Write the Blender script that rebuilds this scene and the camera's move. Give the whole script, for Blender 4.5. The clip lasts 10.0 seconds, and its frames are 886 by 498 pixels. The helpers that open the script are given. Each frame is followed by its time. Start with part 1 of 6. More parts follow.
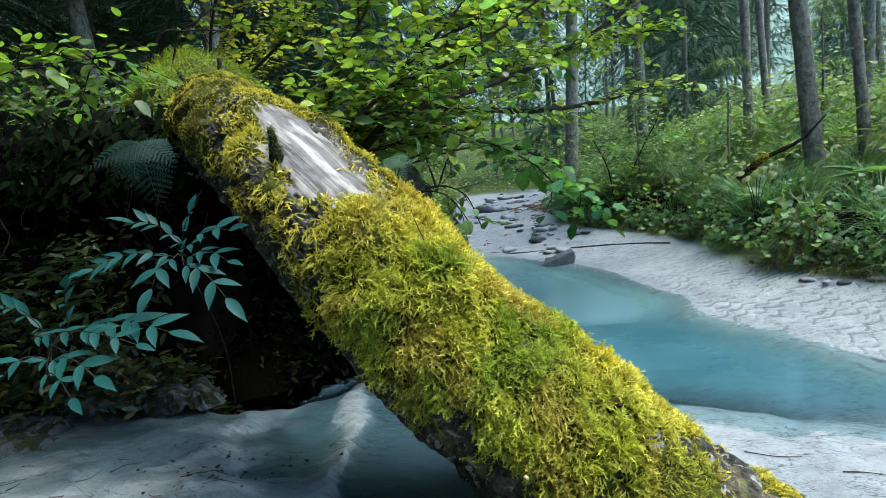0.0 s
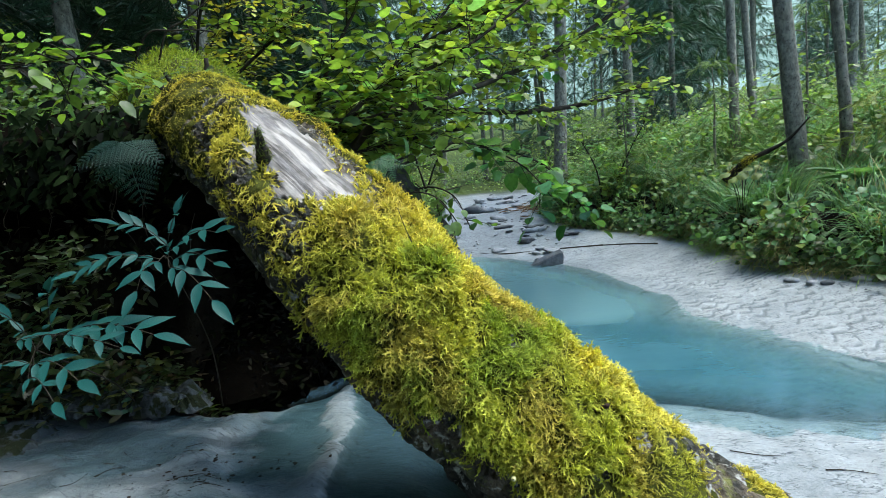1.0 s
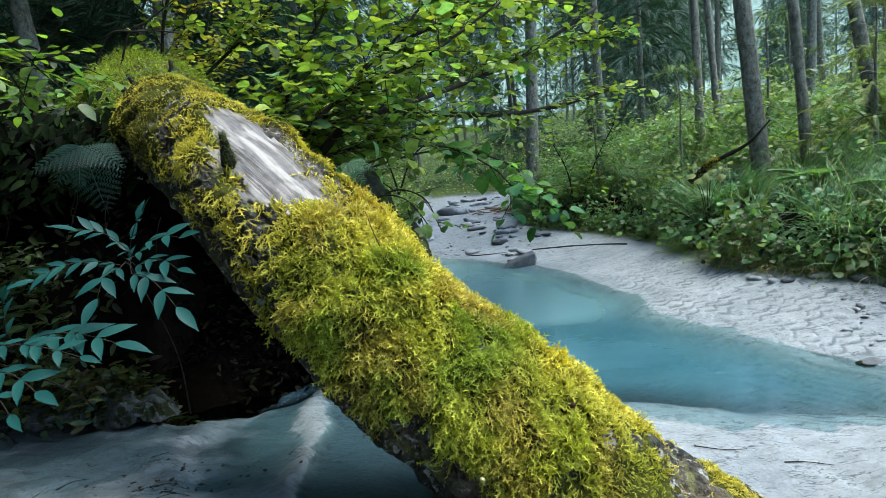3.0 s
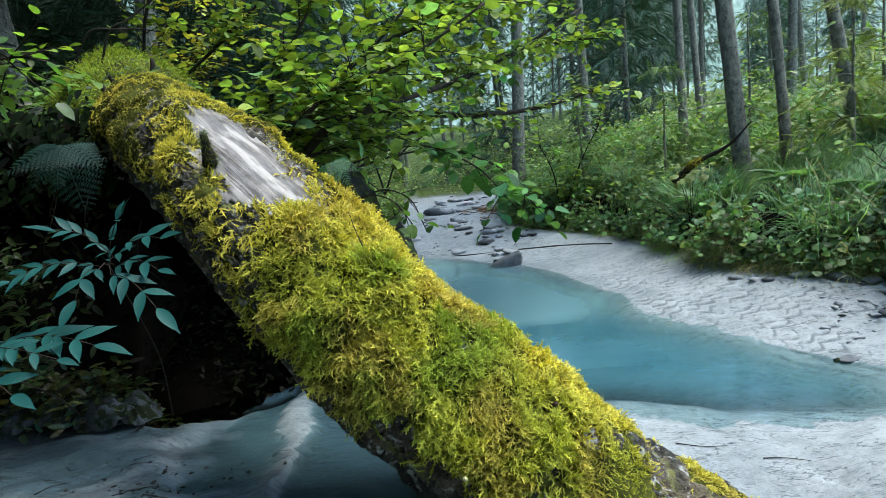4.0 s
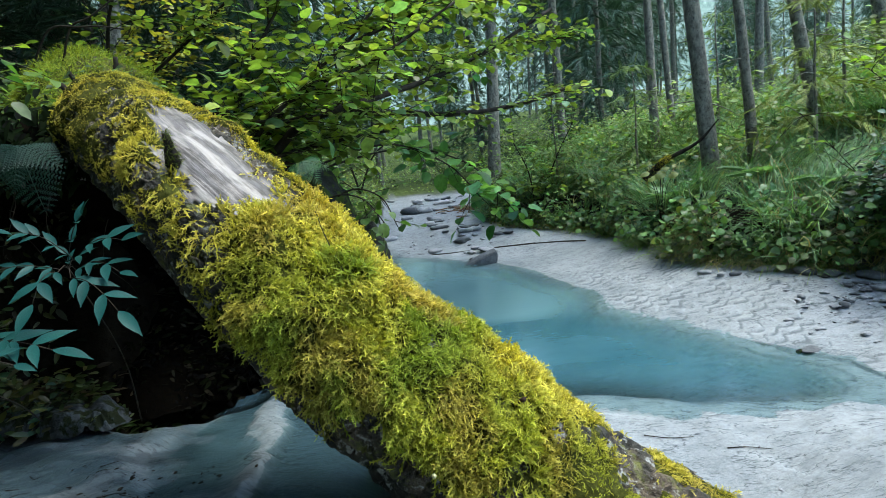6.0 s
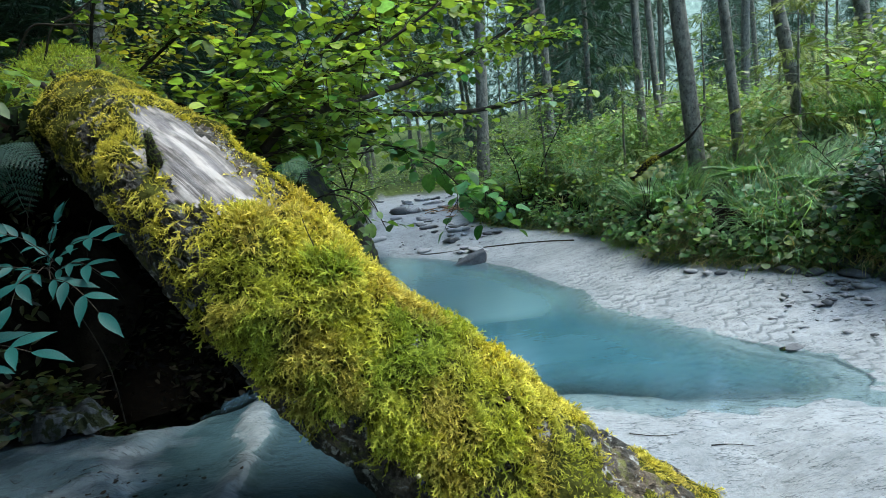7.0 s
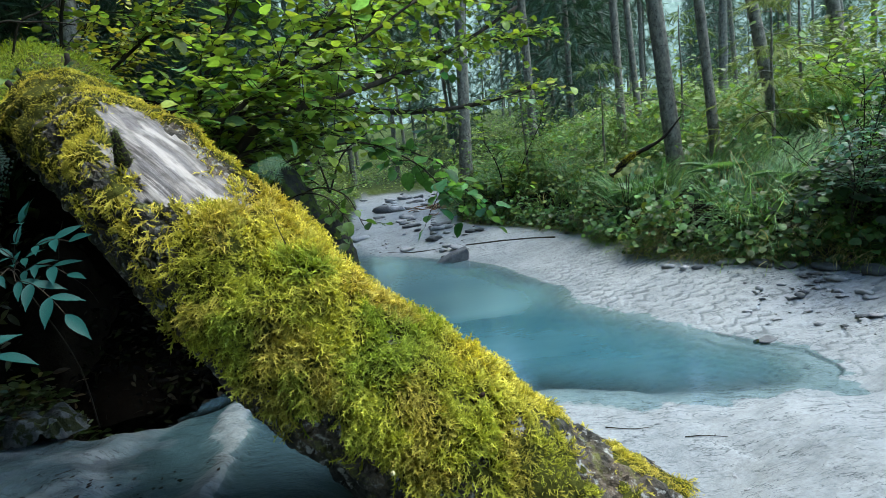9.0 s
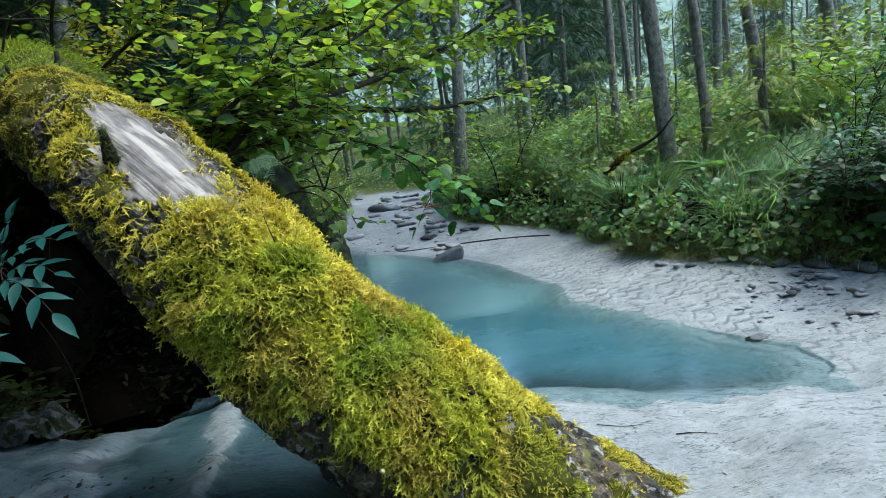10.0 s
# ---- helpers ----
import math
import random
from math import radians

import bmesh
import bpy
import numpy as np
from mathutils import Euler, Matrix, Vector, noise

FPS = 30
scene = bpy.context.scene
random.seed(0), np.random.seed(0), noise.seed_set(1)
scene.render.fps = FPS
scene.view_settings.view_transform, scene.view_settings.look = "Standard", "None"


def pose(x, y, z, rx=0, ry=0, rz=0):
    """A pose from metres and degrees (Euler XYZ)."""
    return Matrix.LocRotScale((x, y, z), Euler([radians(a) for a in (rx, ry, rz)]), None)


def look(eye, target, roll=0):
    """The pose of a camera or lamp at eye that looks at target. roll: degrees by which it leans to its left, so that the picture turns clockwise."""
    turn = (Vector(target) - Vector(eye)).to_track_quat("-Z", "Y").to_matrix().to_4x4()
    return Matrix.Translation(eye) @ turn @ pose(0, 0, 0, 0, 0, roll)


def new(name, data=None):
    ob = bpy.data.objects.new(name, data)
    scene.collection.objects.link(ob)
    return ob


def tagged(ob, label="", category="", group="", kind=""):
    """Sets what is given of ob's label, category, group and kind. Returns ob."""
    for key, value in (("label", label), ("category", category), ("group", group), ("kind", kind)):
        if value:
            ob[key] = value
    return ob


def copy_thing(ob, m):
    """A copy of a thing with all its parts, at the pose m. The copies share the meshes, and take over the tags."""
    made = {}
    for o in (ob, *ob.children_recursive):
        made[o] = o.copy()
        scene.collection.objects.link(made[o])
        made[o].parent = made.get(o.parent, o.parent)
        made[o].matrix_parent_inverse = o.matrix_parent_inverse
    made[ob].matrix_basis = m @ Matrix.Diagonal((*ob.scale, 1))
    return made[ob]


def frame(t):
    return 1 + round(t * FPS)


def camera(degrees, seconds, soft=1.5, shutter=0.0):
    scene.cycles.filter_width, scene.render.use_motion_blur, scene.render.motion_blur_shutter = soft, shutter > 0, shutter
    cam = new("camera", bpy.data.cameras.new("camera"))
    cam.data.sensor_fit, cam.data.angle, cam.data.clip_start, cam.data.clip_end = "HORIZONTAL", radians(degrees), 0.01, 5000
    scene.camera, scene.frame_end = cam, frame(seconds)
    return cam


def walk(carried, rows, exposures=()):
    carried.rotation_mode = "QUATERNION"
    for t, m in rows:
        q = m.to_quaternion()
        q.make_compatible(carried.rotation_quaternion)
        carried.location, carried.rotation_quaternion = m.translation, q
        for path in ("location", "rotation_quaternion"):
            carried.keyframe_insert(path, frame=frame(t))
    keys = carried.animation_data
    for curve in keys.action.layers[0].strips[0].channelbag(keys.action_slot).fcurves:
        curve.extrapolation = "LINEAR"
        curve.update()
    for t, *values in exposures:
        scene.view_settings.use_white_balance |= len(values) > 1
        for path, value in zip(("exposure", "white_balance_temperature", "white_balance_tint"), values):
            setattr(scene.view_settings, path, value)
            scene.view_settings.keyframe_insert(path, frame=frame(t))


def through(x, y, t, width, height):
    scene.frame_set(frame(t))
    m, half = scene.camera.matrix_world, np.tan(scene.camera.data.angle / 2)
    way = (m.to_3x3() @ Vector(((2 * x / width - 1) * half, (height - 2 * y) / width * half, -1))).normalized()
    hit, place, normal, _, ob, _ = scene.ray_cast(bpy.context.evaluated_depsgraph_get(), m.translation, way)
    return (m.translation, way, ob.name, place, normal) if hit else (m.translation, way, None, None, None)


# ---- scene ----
cam = camera(78.8, 10.0, soft=0.65)
# seconds, eye x y z, turn about x y z in degrees
ROWS = [
    (0.00, 0.0000, 0.0000, 1.1000, 81.95, 5.94, -0.84),
    (0.50, 0.0026, -0.0004, 1.1013, 81.93, 5.86, -1.30),
    (1.00, 0.0063, -0.0013, 1.1029, 81.90, 5.86, -1.92),
    (1.50, 0.0112, -0.0030, 1.1045, 81.87, 5.91, -2.63),
    (2.00, 0.0166, -0.0052, 1.1057, 81.85, 6.01, -3.32),
    (2.50, 0.0225, -0.0074, 1.1062, 81.84, 6.06, -3.97),
    (4.00, 0.0411, -0.0139, 1.1064, 81.65, 5.96, -5.95),
    (4.50, 0.0489, -0.0163, 1.1056, 81.53, 6.00, -6.64),
    (5.00, 0.0573, -0.0186, 1.1038, 81.43, 6.11, -7.24),
    (5.50, 0.0657, -0.0210, 1.1020, 81.37, 6.25, -7.75),
    (7.00, 0.0910, -0.0250, 1.0985, 81.19, 6.31, -9.29),
    (7.50, 0.0993, -0.0270, 1.0976, 81.14, 6.34, -9.76),
    (8.00, 0.1079, -0.0291, 1.0956, 81.06, 6.40, -10.17),
    (8.50, 0.1171, -0.0313, 1.0929, 80.95, 6.53, -10.55),
    (9.00, 0.1263, -0.0329, 1.0901, 80.84, 6.69, -10.92),
    (9.50, 0.1357, -0.0341, 1.0876, 80.76, 6.79, -11.19),
    (10.00, 0.1449, -0.0355, 1.0853, 80.66, 6.73, -11.31),
]
walk(cam, [(t, pose(x, y, z, rx, ry, rz)) for t, x, y, z, rx, ry, rz in ROWS], [(0.0, 2.48, 6150, 5), (4.0, 2.41, 6150, 5), (10.0, 2.26, 6150, 5)])

# ---- light: a bright overcast sky over the stream, soft sun from ahead ----
SUN_UP, SUN_TURN = 68.0, 92.0
world = bpy.data.worlds.new("sky")
scene.world = world
world.use_nodes = True
wn = world.node_tree
sky = wn.nodes.new("ShaderNodeTexSky")
sky.sky_type, sky.sun_disc = "NISHITA", False
sky.sun_elevation, sky.sun_rotation = radians(SUN_UP), radians(SUN_TURN)
wn.links.new(sky.outputs[0], wn.nodes["Background"].inputs[0])
wn.nodes["Background"].inputs[1].default_value = 0.15
sun_data = bpy.data.lights.new("sun", "SUN")
sun_data.energy, sun_data.angle, sun_data.color = 1.5, radians(35), (1.0, 0.95, 0.86)
sun = new("sun", sun_data)
sun.matrix_world = look((20 * math.sin(radians(SUN_TURN)), 20 * math.cos(radians(SUN_TURN)), 20 * math.tan(radians(SUN_UP))), (0, 0, 0))


# ---- noise and mesh tools ----
def vnoise(x, y, z=0.0, seed=0):
    """Smooth value noise, -1 to 1, for arrays."""
    x, y, z = np.broadcast_arrays(np.asarray(x, float), np.asarray(y, float), np.asarray(z, float))
    xi, yi, zi = np.floor(x).astype(np.int64), np.floor(y).astype(np.int64), np.floor(z).astype(np.int64)
    u, v, w = x - xi, y - yi, z - zi
    u, v, w = u * u * (3 - 2 * u), v * v * (3 - 2 * v), w * w * (3 - 2 * w)

    def corner(a, b, c):
        n = (xi + a) * 374761393 + (yi + b) * 668265263 + (zi + c) * 2147483647 + seed * 974634777
        n = (n ^ (n >> 13)) * 1274126177
        n = n ^ (n >> 16)
        return (n & 0xFFFF) / 32767.5 - 1.0
    out = 0
    for a in (0, 1):
        for b in (0, 1):
            for c in (0, 1):
                out = out + corner(a, b, c) * (u if a else 1 - u) * (v if b else 1 - v) * (w if c else 1 - w)
    return out


def fbm(x, y, z=0.0, octaves=4, seed=0):
    x, y, z = np.asarray(x, float), np.asarray(y, float), np.asarray(z, float)
    return sum(0.5 ** k * vnoise(x * 2 ** k, y * 2 ** k, z * 2 ** k, seed + k) for k in range(octaves))


def smooth(a, b, x):
    t = np.clip((np.asarray(x, float) - a) / (b - a), 0, 1)
    return t * t * (3 - 2 * t)


def mesh_of(name, verts, faces, mat=None, tint=None, soft=True):
    """A mesh from arrays: verts (n, 3), faces (m, 3 or 4), tint (n, 3) as a colour attribute."""
    verts, faces = np.asarray(verts, np.float32), np.asarray(faces, np.int32)
    me = bpy.data.meshes.new(name)
    m, k = faces.shape
    me.vertices.add(len(verts))
    me.vertices.foreach_set("co", verts.ravel())
    me.loops.add(m * k)
    me.loops.foreach_set("vertex_index", faces.ravel())
    me.polygons.add(m)
    me.polygons.foreach_set("loop_start", np.arange(0, m * k, k, dtype=np.int32))
    me.update(calc_edges=True)
    me.validate()
    me.polygons.foreach_set("use_smooth", np.full(len(me.polygons), soft))
    if tint is not None:
        att = me.color_attributes.new("tint", "FLOAT_COLOR", "POINT")
        att.data.foreach_set("color", np.c_[tint, np.ones(len(tint))].astype(np.float32).ravel())
    if mat:
        me.materials.append(mat)
    return me


def part(name, me, parent=None, label="", kind=""):
    ob = new(name, me)
    if parent:
        ob.parent = parent
    return tagged(ob, label=label, kind=kind)


def thing(name, label, category, group="", kind="", at=(0, 0, 0)):
    ob = new(name)
    ob.location = at
    ob.empty_display_size = 0.1
    return tagged(ob, label, category, group, kind)


class Heap:
    """Collects pieces of triangles and their colours, to become one mesh."""

    def __init__(self):
        self.v, self.f, self.c, self.n = [], [], [], 0

    def add(self, v, f, c):
        v, f = np.asarray(v, float), np.asarray(f, int)
        if f.shape[1] == 4:
            f = np.r_[f[:, [0, 1, 2]], f[:, [0, 2, 3]]]
        self.v.append(v)
        self.f.append(f + self.n)
        self.c.append(np.broadcast_to(np.asarray(c, float), v.shape))
        self.n += len(v)

    def scatter(self, tv, tf, place, turn, size, tint, shade=None):
        """Copies of a template (tv, tf) at each place, turned by turn (n, 3, 3), scaled by size, coloured by tint, which shade varies within a copy."""
        n, k = len(place), len(tv)
        size = np.broadcast_to(np.asarray(size, float).reshape(-1, 1) if np.ndim(size) < 2 else size, (n, 3))
        v = np.einsum("nij,nkj->nki", turn, tv[None] * size[:, None, :]) + place[:, None, :]
        f = (tf[None] + (np.arange(n) * k)[:, None, None]).reshape(-1, tf.shape[1])
        c = np.repeat(np.broadcast_to(tint, (n, 3)), k, axis=0)
        self.add(v.reshape(-1, 3), f, c if shade is None else c * np.tile(shade, n)[:, None])

    def mesh(self, name, mat, soft=True):
        return mesh_of(name, np.concatenate(self.v), np.concatenate(self.f), mat, np.concatenate(self.c), soft)


def unit(v):
    v = np.asarray(v, float)
    return v / np.maximum(np.linalg.norm(v, axis=-1, keepdims=True), 1e-9)


def basis(ahead, up):
    """Turns (n, 3, 3) whose y goes along ahead and z near up."""
    y = unit(ahead)
    x = unit(np.cross(y, up))
    return np.stack([x, y, np.cross(x, y)], axis=2)


def spline(points, n):
    """A smooth line through the points, n samples."""
    p = np.asarray(points, float)
    p = np.vstack([2 * p[0] - p[1], p, 2 * p[-1] - p[-2]])
    t = np.linspace(0, len(p) - 3 - 1e-6, n)
    i, u = t.astype(int), (t % 1)[:, None]
    a, b, c, d = p[i], p[i + 1], p[i + 2], p[i + 3]
    return 0.5 * (2 * b + (c - a) * u + (2 * a - 5 * b + 4 * c - d) * u ** 2 + (3 * b - a - 3 * c + d) * u ** 3)


def tube(line, radii, sides=6, rough=0.0, seed=0):
    """Verts and quads of a tapering tube along a line."""
    line = np.asarray(line, float)
    n = len(line)
    radii = np.broadcast_to(np.asarray(radii, float), (n,))
    t = unit(np.gradient(line, axis=0))
    ref = np.array([0.13, 0.21, 0.97]) if abs(t[:, 2]).mean() < 0.8 else np.array([1.0, 0.1, 0.0])
    x = unit(np.cross(t, ref))
    y = np.cross(t, x)
    a = np.linspace(0, 2 * np.pi, sides, endpoint=False)
    ring = np.cos(a)[None, :, None] * x[:, None, :] + np.sin(a)[None, :, None] * y[:, None, :]
    r = radii[:, None] * np.ones(sides)
    if rough:
        p = line[:, None, :] + ring * r[..., None]
        s = 1.2 / radii.max()
        r = r * (1 + rough * fbm(p[..., 0] * s, p[..., 1] * s, p[..., 2] * s, 3, seed))
    v = (line[:, None, :] + ring * r[..., None]).reshape(-1, 3)
    i, j = np.meshgrid(np.arange(n - 1), np.arange(sides), indexing="ij")
    k = (j + 1) % sides
    f = np.stack([i * sides + j, i * sides + k, (i + 1) * sides + k, (i + 1) * sides + j], -1).reshape(-1, 4)
    v = np.vstack([v, line[:1], line[-1:]])
    j = np.arange(sides)
    k = (j + 1) % sides
    caps = np.r_[np.c_[k, j, np.full(sides, n * sides), np.full(sides, n * sides)], np.c_[(n - 1) * sides + j, (n - 1) * sides + k, np.full(sides, n * sides + 1), np.full(sides, n * sides + 1)]]
    tri = np.r_[f[:, [0, 1, 2]], f[:, [0, 2, 3]], caps[:, :3]]
    return v, tri
# ---- materials ----
def nodes_of(name):
    m = bpy.data.materials.new(name)
    m.use_nodes = True
    nt = m.node_tree
    return m, nt, nt.nodes["Principled BSDF"], nt.nodes["Material Output"]


def noise_node(nt, scale, detail=4.0, rough=0.55, stretch=None, coords="Object", turn=0.0):
    tc = nt.nodes.new("ShaderNodeTexCoord")
    n = nt.nodes.new("ShaderNodeTexNoise")
    n.inputs["Scale"].default_value, n.inputs["Detail"].default_value, n.inputs["Roughness"].default_value = scale, detail, rough
    if stretch:
        mp = nt.nodes.new("ShaderNodeMapping")
        mp.inputs["Scale"].default_value = stretch
        turned = nt.nodes.new("ShaderNodeMapping")
        turned.inputs["Rotation"].default_value = (0, 0, radians(turn))
        nt.links.new(tc.outputs[coords], turned.inputs["Vector"])
        nt.links.new(turned.outputs[0], mp.inputs["Vector"])
        nt.links.new(mp.outputs[0], n.inputs["Vector"])
    else:
        nt.links.new(tc.outputs[coords], n.inputs["Vector"])
    return n


def ramp_node(nt, source, stops):
    r = nt.nodes.new("ShaderNodeValToRGB")
    while len(r.color_ramp.elements) < len(stops):
        r.color_ramp.elements.new(0.5)
    for e, (p, c) in zip(r.color_ramp.elements, stops):
        e.position, e.color = p, (*c, 1)
    nt.links.new(source, r.inputs[0])
    return r


def mix_node(nt, a, b, factor, blend="MIX"):
    x = nt.nodes.new("ShaderNodeMix")
    x.data_type, x.blend_type = "RGBA", blend
    for socket, value in ((x.inputs[6], a), (x.inputs[7], b), (x.inputs[0], factor)):
        if isinstance(value, bpy.types.NodeSocket):
            nt.links.new(value, socket)
        elif isinstance(value, tuple):
            socket.default_value = (*value, 1)
        else:
            socket.default_value = value
    return x.outputs[2]


def bump_node(nt, bsdf, height, strength, distance):
    b = nt.nodes.new("ShaderNodeBump")
    b.inputs["Strength"].default_value, b.inputs["Distance"].default_value = strength, distance
    nt.links.new(height, b.inputs["Height"])
    nt.links.new(b.outputs[0], bsdf.inputs["Normal"])
    return b


def tint_of(nt):
    a = nt.nodes.new("ShaderNodeVertexColor")
    a.layer_name = "tint"
    return a.outputs[0]


def surface_mat(name, dark, light, scale, rough=0.85, bump=0.5, size=0.01, stretch=None, fine=6.0, spots=None, tinted=False, specular=0.3):
    """A natural surface: broad mottling, fine grain and relief."""
    m, nt, b, out = nodes_of(name)
    broad = noise_node(nt, scale, 5, 0.6, stretch)
    fine_n = noise_node(nt, scale * fine, 6, 0.65, stretch)
    col = ramp_node(nt, broad.outputs[0], [(0.3, dark), (0.7, light)]).outputs[0]
    grain = ramp_node(nt, fine_n.outputs[0], [(0.25, (0.45, 0.45, 0.45)), (0.75, (1.4, 1.4, 1.4))]).outputs[0]
    col = mix_node(nt, col, grain, 0.7, "MULTIPLY")
    if spots:
        s = noise_node(nt, scale * 2.3, 3, 0.5)
        mask = ramp_node(nt, s.outputs[0], [(spots[1], (0, 0, 0)), (spots[1] + 0.06, (1, 1, 1))]).outputs[0]
        col = mix_node(nt, col, spots[0], mask)
    if tinted:
        col = mix_node(nt, col, tint_of(nt), 1.0, "MULTIPLY")
    nt.links.new(col, b.inputs["Base Color"])
    b.inputs["Roughness"].default_value = rough
    b.inputs["Specular IOR Level"].default_value = specular
    h = mix_node(nt, broad.outputs[1], fine_n.outputs[1], 0.5)
    bump_node(nt, b, h, bump, size)
    return m


def leaf_mat(name, through=0.45, rough=0.45, specular=0.45, varied=False):
    """Leaves: the colour comes from the tint attribute; light shines through in part."""
    m, nt, b, out = nodes_of(name)
    geo = nt.nodes.new("ShaderNodeNewGeometry")
    n = noise_node(nt, 40.0, 3, 0.5)
    vary = ramp_node(nt, n.outputs[0], [(0.3, (0.75, 0.75, 0.75)), (0.7, (1.2, 1.2, 1.2))]).outputs[0]
    one = nt.nodes.new("ShaderNodeObjectInfo")
    whole = ramp_node(nt, one.outputs["Random"], [(0.0, (0.78, 0.82, 0.8)), (1.0, (1.2, 1.15, 1.1))]).outputs[0]
    each = ramp_node(nt, geo.outputs["Random Per Island"], [(0.0, (0.7, 0.75, 0.7)), (1.0, (1.25, 1.2, 1.1))]).outputs[0]
    col = mix_node(nt, mix_node(nt, tint_of(nt), vary, 1.0, "MULTIPLY"), each, 1.0, "MULTIPLY")
    col = mix_node(nt, col, whole, 1.0 if varied else 0.0, "MULTIPLY")
    nt.links.new(col, b.inputs["Base Color"])
    b.inputs["Roughness"].default_value, b.inputs["Specular IOR Level"].default_value = rough, specular
    tr = nt.nodes.new("ShaderNodeBsdfTranslucent")
    nt.links.new(mix_node(nt, col, (1.5, 1.6, 0.7), 1.0, "MULTIPLY"), tr.inputs[0])
    mx = nt.nodes.new("ShaderNodeMixShader")
    mx.inputs[0].default_value = through
    nt.links.new(b.outputs[0], mx.inputs[1])
    nt.links.new(tr.outputs[0], mx.inputs[2])
    nt.links.new(mx.outputs[0], out.inputs[0])
    return m


MOSS = leaf_mat("moss", 0.30, 0.8, 0.1)
# dark olive: the shade between the fronds is put into the bed's colour
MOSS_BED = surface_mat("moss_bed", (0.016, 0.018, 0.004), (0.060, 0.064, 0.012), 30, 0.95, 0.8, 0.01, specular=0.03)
LEAF = leaf_mat("leaf", 0.42, 0.45, 0.32)
ELDER = leaf_mat("elder_leaf", 0.15, 0.5, 0.12, True)
GRASS = leaf_mat("grass_blade", 0.35, 0.5, 0.35)
NEEDLE = leaf_mat("needle", 0.15, 0.6, 0.2)
SHADED_LEAF = leaf_mat("shade_black_leaf", 0.05, 0.9, 0.03)


def log_bark_mat():
    """Old bark: slate-dark and rusty brown flakes, crusts of pale lichen and films of green."""
    m, nt, b, out = nodes_of("wet_bark")
    cells = nt.nodes.new("ShaderNodeTexVoronoi")
    cells.inputs["Scale"].default_value = 34
    tc = nt.nodes.new("ShaderNodeTexCoord")
    nt.links.new(mix_node(nt, tc.outputs["Object"], noise_node(nt, 14, 4, 0.6).outputs[1], 0.10), cells.inputs["Vector"])
    rust = ramp_node(nt, noise_node(nt, 6, 4, 0.6).outputs[0], [(0.45, (0.022, 0.022, 0.017)), (0.68, (0.085, 0.066, 0.044))]).outputs[0]
    col = mix_node(nt, rust, ramp_node(nt, cells.outputs["Color"], [(0.2, (0.5, 0.5, 0.5)), (0.8, (1.7, 1.7, 1.7))]).outputs[0], 0.8, "MULTIPLY")
    fine = noise_node(nt, 90, 5, 0.7)
    col = mix_node(nt, col, ramp_node(nt, fine.outputs[0], [(0.3, (0.4, 0.4, 0.4)), (0.7, (1.5, 1.5, 1.5))]).outputs[0], 0.8, "MULTIPLY")
    col = mix_node(nt, col, (0.26, 0.27, 0.25), ramp_node(nt, noise_node(nt, 24, 5, 0.7).outputs[0], [(0.55, (0, 0, 0)), (0.62, (0.85, 0.85, 0.85))]).outputs[0])
    col = mix_node(nt, col, (0.09, 0.10, 0.015), ramp_node(nt, noise_node(nt, 11, 4, 0.7).outputs[0], [(0.55, (0, 0, 0)), (0.65, (0.7, 0.7, 0.7))]).outputs[0])
    nt.links.new(col, b.inputs["Base Color"])
    b.inputs["Roughness"].default_value, b.inputs["Specular IOR Level"].default_value = 0.8, 0.2
    bump_node(nt, b, mix_node(nt, cells.outputs["Distance"], fine.outputs[1], 0.4), 1.0, 0.02)
    return m


BARK_LOG = log_bark_mat()
BARK = surface_mat("spruce_bark", (0.050, 0.050, 0.038), (0.225, 0.218, 0.165), 26, 0.9, 1.0, 0.02, (1, 1, 0.6), 5, ((0.03, 0.028, 0.022), 0.62))
TWIG = surface_mat("twig_bark", (0.010, 0.009, 0.007), (0.038, 0.032, 0.022), 20, 0.85, 0.5, 0.004, specular=0.1)
MOSSY = surface_mat("mossy_bark", (0.02, 0.018, 0.010), (0.12, 0.12, 0.02), 14, 0.9, 0.8, 0.01)
STONE = surface_mat("stream_stone", (0.15, 0.165, 0.17), (0.33, 0.34, 0.345), 8, 0.7, 0.6, 0.01, None, 6)
SLATE = surface_mat("grey_slate", (0.035, 0.042, 0.046), (0.11, 0.12, 0.125), 9, 0.7, 0.8, 0.01, None, 6)
LEDGE = surface_mat("silty_ledge", (0.010, 0.012, 0.011), (0.065, 0.078, 0.082), 7, 0.9, 1.0, 0.03, None, 6, ((0.014, 0.018, 0.008), 0.50), specular=0.1)
DARK_STONE = surface_mat("wet_mossy_stone", (0.007, 0.008, 0.006), (0.030, 0.030, 0.024), 8, 0.9, 1.0, 0.03, None, 5, ((0.035, 0.05, 0.010), 0.5), specular=0.08)
# near black, below real soil: the hollow's shade is put into the colour
SHADED_EARTH = surface_mat("shade_black_earth", (0.0012, 0.0011, 0.0009), (0.005, 0.0042, 0.003), 5, 1.0, 1.0, 0.03, None, 6, specular=0.0)
ROTTEN = surface_mat("rotten_wood", (0.012, 0.006, 0.004), (0.06, 0.03, 0.018), 30, 0.9, 0.8, 0.006)
STRAW = surface_mat("pale_dead_wood", (0.10, 0.09, 0.07), (0.26, 0.24, 0.19), 30, 0.8, 0.4, 0.003)
RUST = surface_mat("rusty_litter", (0.10, 0.055, 0.03), (0.24, 0.15, 0.08), 20, 0.9, 0.4, 0.003)
MUSHROOM = surface_mat("pale_mushroom", (0.30, 0.28, 0.12), (0.45, 0.42, 0.2), 60, 0.5, 0.2, 0.001)


